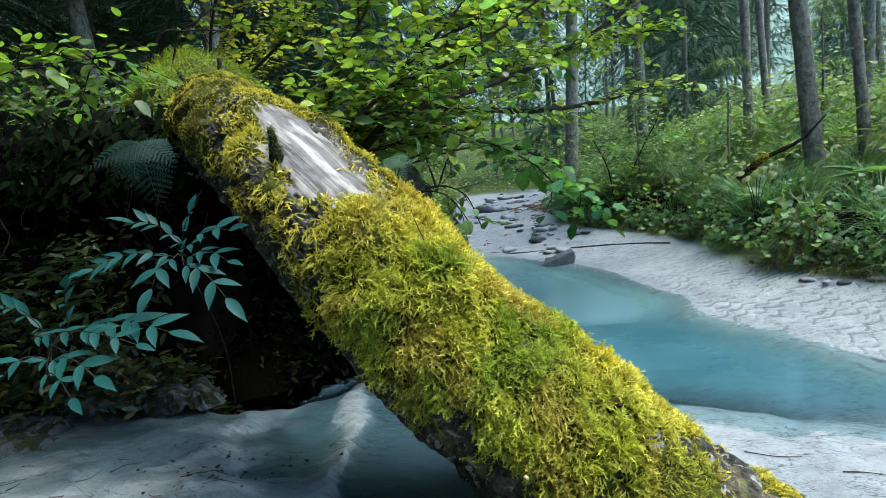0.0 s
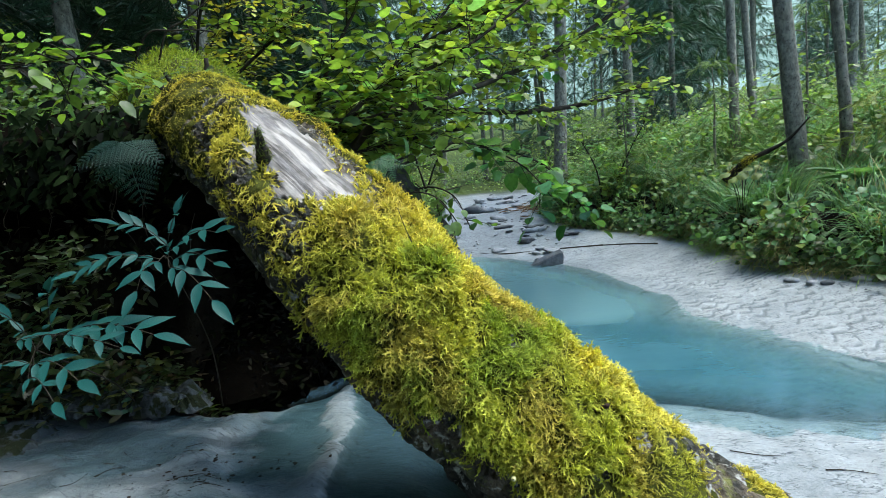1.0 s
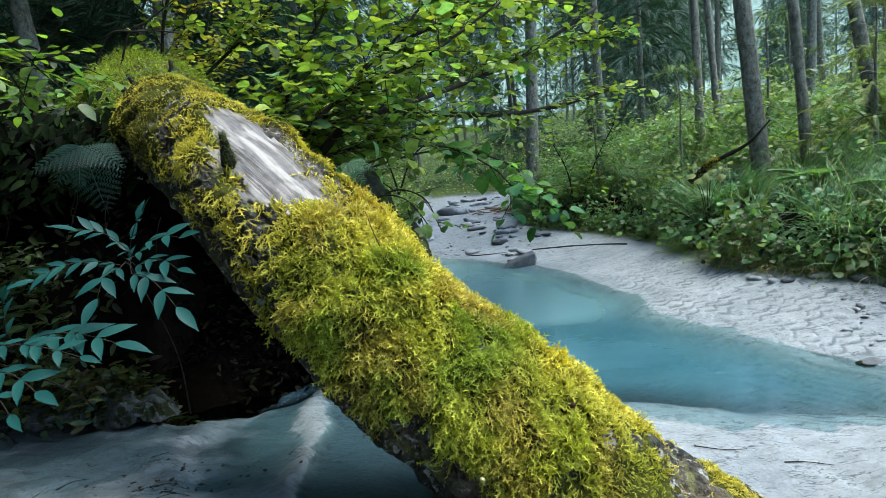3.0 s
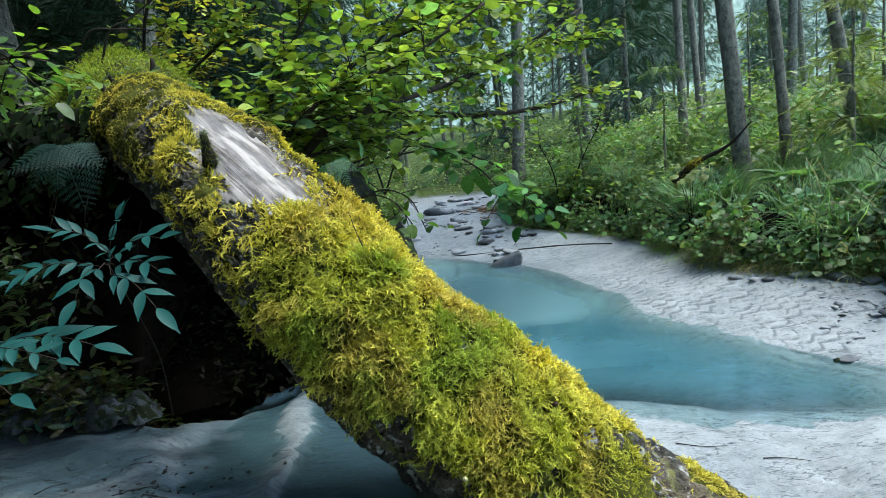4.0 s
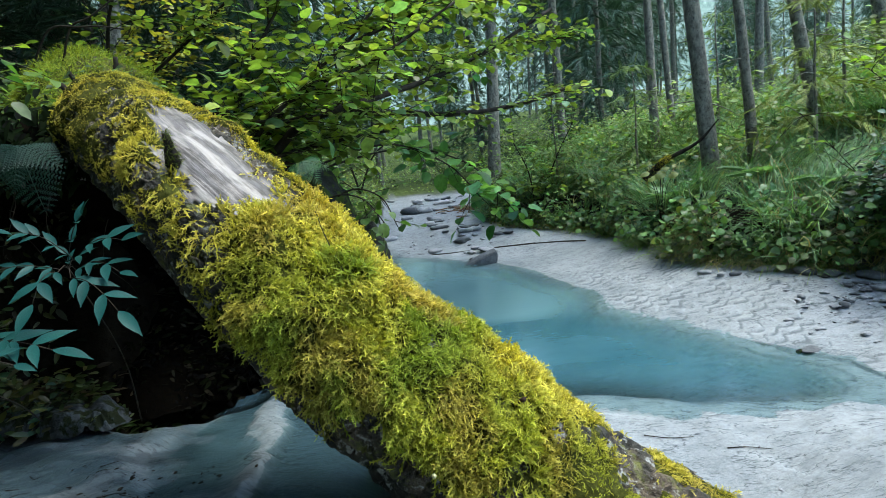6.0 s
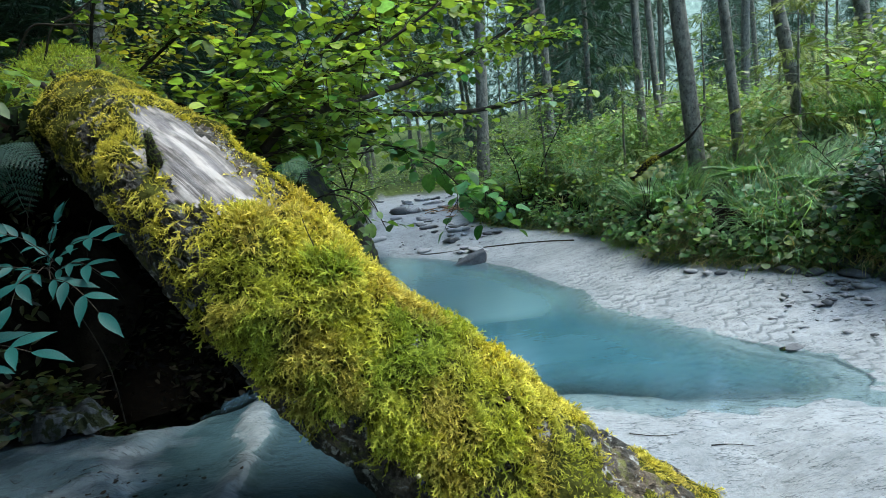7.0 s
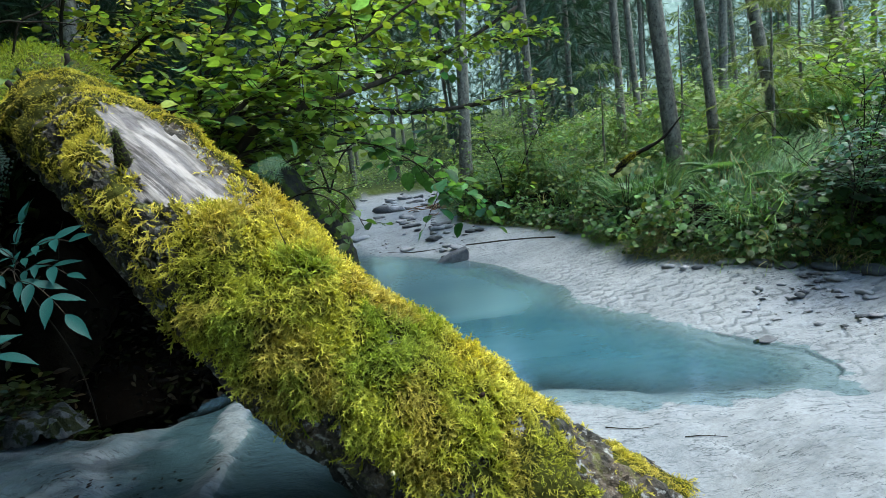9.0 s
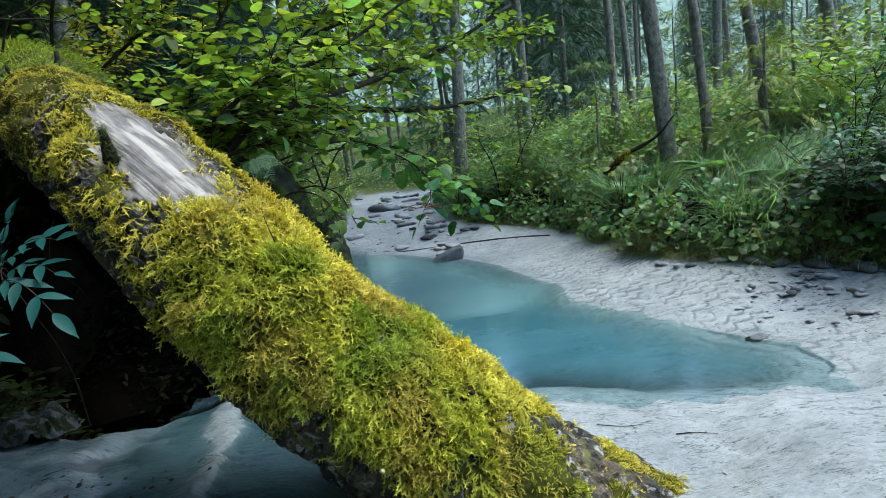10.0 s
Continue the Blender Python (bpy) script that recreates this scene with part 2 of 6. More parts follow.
def wood_mat():
    """Bare weathered wood: pale, streaked along the log, with dark cracks and stains; it is wet and shines, with glints
    also painted in as pale patches.
    """
    m, nt, b, out = nodes_of("bare_wood")
    uv = nt.nodes.new("ShaderNodeUVMap")

    def streak(sx, sy, scale, detail):
        mp = nt.nodes.new("ShaderNodeMapping")
        mp.inputs["Scale"].default_value = (sx, sy, 1)
        nt.links.new(uv.outputs[0], mp.inputs["Vector"])
        n = nt.nodes.new("ShaderNodeTexNoise")
        n.inputs["Scale"].default_value, n.inputs["Detail"].default_value = scale, detail
        nt.links.new(mp.outputs[0], n.inputs["Vector"])
        return n.outputs[0]
    grain, stain, blotch = streak(1.4, 8, 3, 5), streak(2.0, 4.0, 3, 8), streak(4.5, 3.2, 3, 9)
    col = ramp_node(nt, grain, [(0.30, (0.070, 0.060, 0.050)), (0.5, (0.125, 0.110, 0.093)), (0.70, (0.18, 0.163, 0.142))]).outputs[0]
    col = mix_node(nt, col, (0.055, 0.052, 0.052), ramp_node(nt, stain, [(0.42, (0, 0, 0)), (0.60, (0.8, 0.8, 0.8))]).outputs[0])
    col = mix_node(nt, col, (0.035, 0.030, 0.022), ramp_node(nt, blotch, [(0.51, (0, 0, 0)), (0.62, (0.8, 0.8, 0.8))]).outputs[0])
    for sx, sy, lo in ((0.7, 10, 0.50), (1.1, 17, 0.47), (0.5, 6, 0.53)):
        crack = ramp_node(nt, streak(sx, sy, 3, 3), [(lo - 0.02, (0, 0, 0)), (lo, (0.95, 0.95, 0.95)), (lo + 0.012, (0, 0, 0))]).outputs[0]
        col = mix_node(nt, col, (0.025, 0.020, 0.016), crack)
    mottle = noise_node(nt, 30, 8, 0.8)
    col = mix_node(nt, col, (0.030, 0.027, 0.024), ramp_node(nt, mottle.outputs[0], [(0.53, (0, 0, 0)), (0.60, (0.7, 0.7, 0.7))]).outputs[0])
    # pale patches painted in place of glints on the wet wood
    col = mix_node(nt, col, (0.26, 0.24, 0.21), ramp_node(nt, streak(2.6, 3.0, 2.2, 9), [(0.53, (0, 0, 0)), (0.62, (0.8, 0.8, 0.8))]).outputs[0])
    nt.links.new(col, b.inputs["Base Color"])
    rough = ramp_node(nt, blotch, [(0.3, (0.40, 0.40, 0.40)), (0.7, (0.75, 0.75, 0.75))]).outputs[0]
    nt.links.new(rough, b.inputs["Roughness"])
    bump_node(nt, b, mix_node(nt, grain, mottle.outputs[0], 0.4), 0.9, 0.008)
    return m


BARE_WOOD = wood_mat()


def ground_mat():
    """Pale silt by the stream and dark forest floor on the banks, told apart by the tint attribute's red; green is
    wetness and painted shade, blue is the painted shade of scarps and darker blotches on silt, and moss on soil.
    """
    m, nt, b, out = nodes_of("silt_and_soil")
    sep = nt.nodes.new("ShaderNodeSeparateColor")
    nt.links.new(tint_of(nt), sep.inputs[0])
    broad, fine = noise_node(nt, 2.2, 6, 0.6), noise_node(nt, 55, 6, 0.7)
    flow = noise_node(nt, 7, 4, 0.55, (1.0, 2.6, 1))
    silt = ramp_node(nt, broad.outputs[0], [(0.3, (0.180, 0.202, 0.208)), (0.7, (0.272, 0.296, 0.298))]).outputs[0]
    silt = mix_node(nt, silt, ramp_node(nt, flow.outputs[0], [(0.32, (0.76, 0.78, 0.79)), (0.5, (1, 1, 1))]).outputs[0], 0.7, "MULTIPLY")
    silt = mix_node(nt, silt, ramp_node(nt, fine.outputs[0], [(0.3, (0.75, 0.75, 0.75)), (0.6, (1.06, 1.06, 1.06))]).outputs[0], 0.8, "MULTIPLY")
    # thin dark lines: the shade of little scarps painted in, and washed-up litter
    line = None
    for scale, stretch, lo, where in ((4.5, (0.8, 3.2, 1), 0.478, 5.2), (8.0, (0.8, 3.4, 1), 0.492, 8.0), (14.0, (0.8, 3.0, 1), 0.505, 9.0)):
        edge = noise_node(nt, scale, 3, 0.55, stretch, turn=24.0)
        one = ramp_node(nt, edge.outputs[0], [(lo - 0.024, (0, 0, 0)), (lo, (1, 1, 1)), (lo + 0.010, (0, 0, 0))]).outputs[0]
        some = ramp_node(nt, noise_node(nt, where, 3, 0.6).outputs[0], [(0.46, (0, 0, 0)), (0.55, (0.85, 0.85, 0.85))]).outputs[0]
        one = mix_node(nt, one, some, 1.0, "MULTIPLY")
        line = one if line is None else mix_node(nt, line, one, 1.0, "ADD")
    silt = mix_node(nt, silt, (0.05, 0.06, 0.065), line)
    # blue lays the painted shade of the scarps on the silt
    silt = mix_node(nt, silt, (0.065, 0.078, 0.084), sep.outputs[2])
    # dark soil, blackened further for the shade in the hollow
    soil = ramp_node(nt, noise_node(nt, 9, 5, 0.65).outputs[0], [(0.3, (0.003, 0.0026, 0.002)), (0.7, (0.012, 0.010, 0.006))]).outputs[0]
    soil = mix_node(nt, soil, ramp_node(nt, noise_node(nt, 3, 5, 0.7).outputs[0], [(0.3, (0.02, 0.035, 0.010)), (0.7, (0.09, 0.12, 0.035))]).outputs[0], sep.outputs[2])
    col = mix_node(nt, silt, soil, sep.outputs[0])
    # green darkens wet silt, and paints the shade on the left silt
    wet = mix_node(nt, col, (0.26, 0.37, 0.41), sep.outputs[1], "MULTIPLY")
    nt.links.new(wet, b.inputs["Base Color"])
    rr = ramp_node(nt, sep.outputs[1], [(0, (0.8, 0.8, 0.8)), (1, (0.35, 0.35, 0.35))]).outputs[0]
    nt.links.new(rr, b.inputs["Roughness"])
    height = mix_node(nt, flow.outputs[1], fine.outputs[1], 0.35)
    nt.links.new(ramp_node(nt, sep.outputs[0], [(0, (0.2, 0.2, 0.2)), (1, (0.02, 0.02, 0.02))]).outputs[0], b.inputs["Specular IOR Level"])
    bump_node(nt, b, height, 1.0, 0.03)
    return m


GROUND = ground_mat()


def water_mat():
    """Milky glacial water: its cloudiness hides the bed with depth, which the tint attribute's red holds."""
    m, nt, b, out = nodes_of("milky_water")
    sep = nt.nodes.new("ShaderNodeSeparateColor")
    nt.links.new(tint_of(nt), sep.inputs[0])
    cloud = noise_node(nt, 1.6, 4, 0.6, (0.8, 1.2, 1))
    col = ramp_node(nt, cloud.outputs[0], [(0.3, (0.021, 0.071, 0.090)), (0.7, (0.043, 0.112, 0.134))]).outputs[0]
    col = mix_node(nt, col, (0.095, 0.185, 0.200), sep.outputs[1])
    # water by the log darkened, in place of the black hollow mirrored there
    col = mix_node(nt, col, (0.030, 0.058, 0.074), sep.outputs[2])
    b.inputs["Roughness"].default_value, b.inputs["IOR"].default_value = 0.9, 1.33
    b.inputs["Specular IOR Level"].default_value = 0.0
    nt.links.new(col, b.inputs["Base Color"])
    clear = nt.nodes.new("ShaderNodeBsdfTransparent")
    clear.inputs[0].default_value = (0.82, 0.93, 0.95, 1)
    body = nt.nodes.new("ShaderNodeMixShader")
    nt.links.new(sep.outputs[0], body.inputs[0])
    nt.links.new(clear.outputs[0], body.inputs[1])
    nt.links.new(b.outputs[0], body.inputs[2])
    gloss = nt.nodes.new("ShaderNodeBsdfGlossy")
    gloss.inputs["Roughness"].default_value = 0.11
    fr = nt.nodes.new("ShaderNodeFresnel")
    fr.inputs[0].default_value = 1.33
    mx = nt.nodes.new("ShaderNodeMixShader")
    nt.links.new(fr.outputs[0], mx.inputs[0])
    nt.links.new(body.outputs[0], mx.inputs[1])
    nt.links.new(gloss.outputs[0], mx.inputs[2])
    bp = nt.nodes.new("ShaderNodeBump")
    bp.inputs["Strength"].default_value, bp.inputs["Distance"].default_value = 0.12, 0.01
    nt.links.new(noise_node(nt, 9, 3, 0.5, (1, 2.2, 1)).outputs[0], bp.inputs["Height"])
    nt.links.new(bp.outputs[0], gloss.inputs["Normal"])
    nt.links.new(bp.outputs[0], fr.inputs["Normal"])
    nt.links.new(mx.outputs[0], out.inputs[0])
    return m


WATER = water_mat()


# ---- the fallen log: its axis and girth ----
LOG_AXIS = [(-1.33, 3.10, 1.36), (-1.07, 2.72, 1.40), (-0.885, 2.42, 1.385), (-0.712, 2.18, 1.28), (-0.535, 2.00, 1.13), (-0.338, 1.88, 0.892), (-0.162, 1.79, 0.694), (0.0, 1.71, 0.50), (0.16, 1.65, 0.348), (0.345, 1.60, 0.175), (0.62, 1.55, -0.05), (0.93, 1.49, -0.27), (1.30, 1.42, -0.56)]
LOG_REACH = (len(LOG_AXIS) - 1) / 11
LOG_GIRTH = [(0.175,), (0.185,), (0.205,), (0.218,), (0.232,), (0.248,), (0.258,), (0.261,), (0.266,), (0.276,), (0.285,), (0.285,), (0.28,)]


def log_frame(n):
    """Centre, axis, up and side of the log at n steps from its high end to its low end, and its girth."""
    c = spline(LOG_AXIS, n)
    r = spline(LOG_GIRTH, n)[:, 0]
    t = unit(np.gradient(c, axis=0))
    up = unit(np.array([0, 0, 1.0]) - t * t[:, 2:3])
    return c, t, up, np.cross(t, up), r


# ---- the lie of the land ----
SHORE = [(0.19, 7.3), (1.17, 5.95), (1.58, 5.04), (1.80, 4.0), (1.70, 3.42), (1.92, 2.73), (2.06, 2.41), (2.22, 2.12), (2.14, 1.86), (1.99, 1.70), (1.61, 1.80), (1.28, 1.89), (0.92, 2.16),
         (0.72, 1.98), (0.50, 1.55), (0.25, 1.25), (-0.25, 1.15), (-0.62, 1.55), (-0.80, 1.9), (-0.95, 2.25), (-0.62, 2.85), (-0.25, 3.3), (-0.1, 4.5), (-0.15, 6.3)]
RIGHT_BANK = [(2.0, 9.0), (1.97, 7.36), (2.38, 6.4), (2.62, 5.3), (2.56, 4.15), (2.66, 3.55), (2.92, 3.10), (3.24, 2.50), (3.5, 1.5), (3.5, 0.0), (4.0, -6.0), (9, -60), (400, -60), (400, 300), (6, 300), (3.2, 14)]
LEFT_BANK = [(-0.12, 2.95), (-0.5, 2.85), (-1.05, 2.42), (-1.5, 2.55), (-2.2, 2.6), (-3.5, 2.3), (-5, 1.0), (-8, -6.0), (-20, -60), (-400, -60), (-400, 300), (2, 300), (1.2, 18), (0.5, 13), (0.25, 9.5), (-0.25, 7.0), (-0.35, 5.0), (-0.35, 3.6)]


def inside_depth(poly, x, y):
    """Signed distance to a closed outline: positive inside."""
    x, y = np.asarray(x, float), np.asarray(y, float)
    p = np.asarray(poly, float)
    best, odd = np.full(x.shape, 1e9), np.zeros(x.shape, bool)
    for (ax, ay), (bx, by) in zip(p, np.roll(p, -1, axis=0)):
        ex, ey = bx - ax, by - ay
        t = np.clip(((x - ax) * ex + (y - ay) * ey) / (ex * ex + ey * ey), 0, 1)
        best = np.minimum(best, np.hypot(x - ax - t * ex, y - ay - t * ey))
        with np.errstate(divide="ignore", invalid="ignore"):
            cross = ((ay > y) != (by > y)) & (x < ax + (y - ay) * ex / (ey if ey else 1e-9))
        odd ^= cross
    return np.where(odd, best, -best)


def scales(x, y):
    """Fish-scale scallops in the silt: rows of small scarps that face downstream."""
    pitch, bow = 0.085, 0.045
    along = -0.95 * y + 0.30 * x + 0.06 * fbm(x * 2.5, y * 2.5, 0, 3, 17)
    across = 0.95 * x + 0.30 * y + 0.05 * fbm(x * 4, y * 4, 0, 2, 18)
    k = np.floor(along / pitch)
    arc = lambda q: q * pitch + bow * np.abs(np.sin(np.pi * across / (0.11 + 0.02 * np.sin(q * 2.1)) + q * 1.9))
    b = np.where(along < arc(k), arc(k - 1), arc(k))
    return np.clip((along - b) / (pitch + bow), 0, 1)


def ridge(x, y):
    """A ragged ridge added to the silt under the log to give the pale streak in the water, 0 to 1."""
    x, y = np.asarray(x, float), np.asarray(y, float)
    off = x + 0.49 + 0.03 * (y - 2.2) + 0.045 * fbm(x * 5, y * 5, 0, 2, 8) + 0.016 * fbm(x * 30, y * 30, 0, 3, 10)
    return np.exp(-((off / np.where(off < 0, 0.05 + 0.09 * smooth(2.6, 1.7, y), 0.035)) ** 2)) * smooth(1.4, 1.6, y) * smooth(2.95, 2.6, y)


def land(x, y):
    """Height of the ground, and how far each place is into water, right bank and left bank."""
    x, y = np.asarray(x, float), np.asarray(y, float)
    wob = 0.05 * fbm(x * 2.3, y * 2.3, 0, 3, 5)
    wet = inside_depth(SHORE, x, y) + wob * 0.7
    right = inside_depth(RIGHT_BANK, x, y) + wob * 1.6
    left = inside_depth(LEFT_BANK, x, y) + wob * 1.2
    z = -(0.055 + 0.205 * smooth(-0.25, 0.25, x - 0.12 * (y - 2))) * smooth(0, 0.58, wet) + (0.055 - 0.035 * smooth(0.3, 0.9, x) * smooth(1.4, 1.8, y)) * smooth(0, 0.16, -wet) + 0.17 * smooth(0.05, 1.1, -wet) * smooth(0.7, 1.9, x + 0.15 * (y - 2))
    z = z + 0.028 * np.maximum(y - 7.0, 0) * (y < 60) + 1.5 * (y >= 60)
    # the ridge added for the pale streak in the water beside the log
    z = z + 0.052 * ridge(x, y)
    # shallow terraces at the near end of the pool
    end = smooth(1.25, 1.75, x) * smooth(2.9, 2.3, y) * smooth(-0.12, 0.0, wet)
    shelf = -0.16 * smooth(0.0, 0.62, wet + 0.05 * fbm(x * 3.5, y * 3.5, 0, 3, 19))
    shelf = 0.35 * shelf + 0.65 * np.floor(shelf / 0.014) * 0.014
    z = z * (1 - end) + np.where(wet > 0, shelf, z) * end
    # low steps and scallops that the falling water left in the silt
    dry = smooth(-0.5, 0.12, -wet) * (1 - smooth(-0.05, 0.1, right)) * (1 - smooth(-0.05, 0.1, left))
    near = np.exp(-((np.hypot(x - 1.4, y - 2.6) / 3.0) ** 2))
    w = y * 0.8 + x * 0.45 + 0.16 * fbm(x * 1.6, y * 1.6, 0, 3, 9)
    saw = (w * 7.5) % 1.0
    bar = smooth(1.15, 1.5, x) * smooth(1.75, 2.1, y)
    z = z + dry * near * (0.014 * (1 - bar) * saw * smooth(0.0, 0.4, fbm(x * 1.1, y * 1.1, 0, 3, 14) + 0.45) + (0.02 - 0.012 * bar) * fbm(x * 3, y * 3, 0, 4, 3))
    z = z + dry * bar * scales(x, y) * 0.015 * smooth(5.4, 4.2, y) * smooth(-0.75, -0.2, fbm(x * 1.8, y * 1.8, 0, 2, 16))
    z = z + 0.20 * smooth(0, 0.14, right) + 0.34 * np.clip(right, 0, 2.6) + 0.035 * np.clip(right - 2.6, 0, 14)
    # a pit added behind the silt's edge so that the hollow falls dark
    cave = smooth(-1.45, -1.15, x) * smooth(0.0, -0.3, x) * (y < 4.5)
    z = z + 0.10 * smooth(0, 0.1, left) * (1 - cave) - 0.30 * cave * smooth(0.0, 0.16, left) * (1 - smooth(0.8, 1.3, left))
    z = z + (0.62 + 0.68 * smooth(-0.75, -1.2, x)) * smooth(0.35 + 0.45 * cave, 0.95 + 0.5 * cave, left) + 0.22 * np.clip(left - 0.5, 0, 6)
    z = z + 0.018 * fbm(x * 4, y * 9, 0, 4, 24) * smooth(-0.6, -1.0, x) * smooth(2.7, 2.4, y) * (y > 1.0)
    hill = np.maximum(np.hypot(x - 1, y - 3) - 17, 0)
    z = z + 0.07 * hill * smooth(2, 16, np.abs(x - 1) + 0.35 * np.maximum(y, 0)) * (1 - 0.5 * smooth(100, 300, hill))
    z = z - 0.11 * np.exp(-((x - 1.15) / 0.30) ** 2 - ((y - 1.40) / 0.20) ** 2)
    soil = np.maximum(smooth(-0.02, 0.07, np.maximum(right, left)), smooth(13.5, 15.5, y + 0.6 * fbm(x * 1.5, y * 1.5, 0, 3, 23)))
    z = z + 0.05 * soil * fbm(x * 2.5, y * 2.5, 0, 4, 21)
    return z, wet, right, left, soil


def ground_at(x, y):
    return float(land(np.array([x]), np.array([y]))[0][0])


def steps(lo, hi, gap, reach, grow=1.16):
    """Fine steps from lo to hi, and ever wider ones out to reach on both sides."""
    core = list(np.arange(lo, hi, gap))
    a, b, g = [lo], [hi], gap
    while b[-1] < reach[1] or a[-1] > reach[0]:
        g *= grow
        if b[-1] < reach[1]:
            b.append(b[-1] + g)
        if a[-1] > reach[0]:
            a.append(a[-1] - g)
    return np.array(a[:0:-1] + core + b)


def sheet(xs, ys):
    gx, gy = np.meshgrid(xs, ys)
    n, m = len(xs), len(ys)
    i, j = np.meshgrid(np.arange(n - 1), np.arange(m - 1))
    a = (j * n + i).ravel()
    return gx.ravel(), gy.ravel(), np.c_[a, a + 1, a + n + 1, a + n]


def scarp_shade(x, y, wet):
    """Shade painted in broken crescents at the feet of the scallops."""
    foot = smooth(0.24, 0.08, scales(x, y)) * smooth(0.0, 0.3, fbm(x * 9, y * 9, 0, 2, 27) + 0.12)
    # dark curved lines painted at the steps round the pool's shallow end
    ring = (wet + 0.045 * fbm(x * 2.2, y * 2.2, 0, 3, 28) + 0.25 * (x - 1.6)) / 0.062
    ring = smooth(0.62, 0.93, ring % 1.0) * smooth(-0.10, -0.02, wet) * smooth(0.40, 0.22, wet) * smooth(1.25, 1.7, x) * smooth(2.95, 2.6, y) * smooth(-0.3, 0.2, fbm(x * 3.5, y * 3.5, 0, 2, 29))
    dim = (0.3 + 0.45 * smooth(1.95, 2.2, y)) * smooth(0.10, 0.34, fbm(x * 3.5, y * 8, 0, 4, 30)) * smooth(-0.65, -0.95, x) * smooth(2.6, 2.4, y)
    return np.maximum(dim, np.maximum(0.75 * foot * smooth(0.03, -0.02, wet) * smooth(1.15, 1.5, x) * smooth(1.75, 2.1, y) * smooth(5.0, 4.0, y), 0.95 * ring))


def finer(v, lo, hi):
    """Halve the steps between lo and hi."""
    mid = (v[1:] + v[:-1]) / 2
    return np.sort(np.r_[v, mid[(mid > lo) & (mid < hi)]])


def build_ground():
    x, y, f = sheet(finer(steps(-2.3, 3.3, 0.02, (-400, 400)), 1.2, 2.75), finer(steps(0.9, 4.6, 0.02, (-300, 420), 1.10), 1.75, 4.3))
    z, wet, right, left, soil = land(x, y)
    damp_and_shade = smooth(-0.16, 0.02, wet + 0.08 * fbm(x * 2.5, y * 2.5, 0, 3, 31)) * (1 - soil) * (0.18 + 0.82 * smooth(0.6, 0.2, x))
    # left silt darkened for the shade beside the hollow, besides being wet
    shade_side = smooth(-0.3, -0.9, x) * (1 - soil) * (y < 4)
    damp_and_shade = np.maximum(damp_and_shade, shade_side * np.clip(0.22 + 0.75 * np.maximum(smooth(1.75, 2.25, y + 0.15 * fbm(x * 3, y * 3, 0, 3, 37)), smooth(-1.35, -0.85, x)) + 0.5 * fbm(x * 5, y * 8, 0, 4, 39), 0, 1))
    damp_and_shade = damp_and_shade * (1 - 0.55 * ridge(x, y))
    ob = part("ground", mesh_of("ground", np.c_[x, y, z], f, GROUND, np.c_[soil, damp_and_shade, np.where(soil > 0.5, 0.9 * smooth(6, 13, np.hypot(x, y)), scarp_shade(x, y, wet))]))
    tagged(ob, "pale grey silt stream bed rising to dark forest soil", "ground", kind="structure")
    x, y, f = sheet(np.arange(-1.3, 2.4, 0.035), np.arange(0.95, 7.6, 0.035))
    z = land(x, y)[0]
    keep = ((z < 0.012) & (land(x, y)[1] > -0.05))[f].any(axis=1)
    depth = 1 - np.exp(-np.maximum(-z, 0) / 0.10)
    pale = 0.85 * smooth(3.35, 3.85, y + 0.22 * (x - 1.0) + 0.25 * fbm(x * 1.2, y * 1.6, 0, 4, 52)) * smooth(0.0, 0.5, x + 0.3)
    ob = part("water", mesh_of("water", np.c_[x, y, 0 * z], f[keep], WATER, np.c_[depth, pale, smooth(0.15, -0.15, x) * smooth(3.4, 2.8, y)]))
    tagged(ob, "still milky turquoise pool of glacial stream water", "water", kind="structure")


build_ground()
RNG = np.random.default_rng(4)


# ---- templates of leaves and blades ----
def ovate(width=0.42, fold=0.10, droop=0.10, point=1.08):
    """A broad leaf one unit long: y along the midrib, folded a little, the tip bent down."""
    v = [(0, 0, 0), (0, 0.3, 0), (0, 0.6, -droop * 0.3), (0, point, -droop)]
    for s in (-1, 1):
        v += [(s * width * 0.78, 0.13, fold * 0.6), (s * width, 0.42, fold), (s * width * 0.82, 0.75, fold * 0.6 - droop * 0.5)]
    f = [(0, 1, 4), (4, 1, 5), (1, 2, 5), (5, 2, 6), (2, 3, 6), (0, 7, 1), (7, 8, 1), (1, 8, 2), (8, 9, 2), (2, 9, 3)]
    return np.array(v, float), np.array(f)


def frond_spray(pairs, length, swing, width=0.06, back=0.35, lift=0.0):
    """A flat feather: paired narrow leaflets along a spine one unit long."""
    v, f = [], []
    for i in range(pairs):
        t = (i + 0.6) / pairs
        ln = length * math.sin(math.pi * min(1, 0.12 + 0.88 * t) ** 0.8) ** 0.8 + 0.02
        for s in (-1, 1):
            k = len(v)
            d = np.array([s * math.cos(swing), math.sin(swing), lift])
            o = np.array([0, t, -back * t * t])
            w = np.array([0, width, 0])
            v += [o - w * 0.5, o + w * 0.5, o + d * ln * 0.55 + w * 0.45, o + d * ln + np.array([0, 0, -0.04]), o + d * ln * 0.55 - w * 0.45]
            f += [(k, k + 1, k + 2), (k, k + 2, k + 4), (k + 4, k + 2, k + 3)]
    k = len(v)
    v += [(-0.012, 0, 0), (0.012, 0, 0), (0.0, 0.55, -back * 0.3), (0, 1.0, -back)]
    f += [(k, k + 1, k + 2), (k, k + 2, k + 3)]
    return np.array(v, float), np.array(f)


LEAF_V, LEAF_F = ovate(0.43, 0.10, 0.12, 1.04)
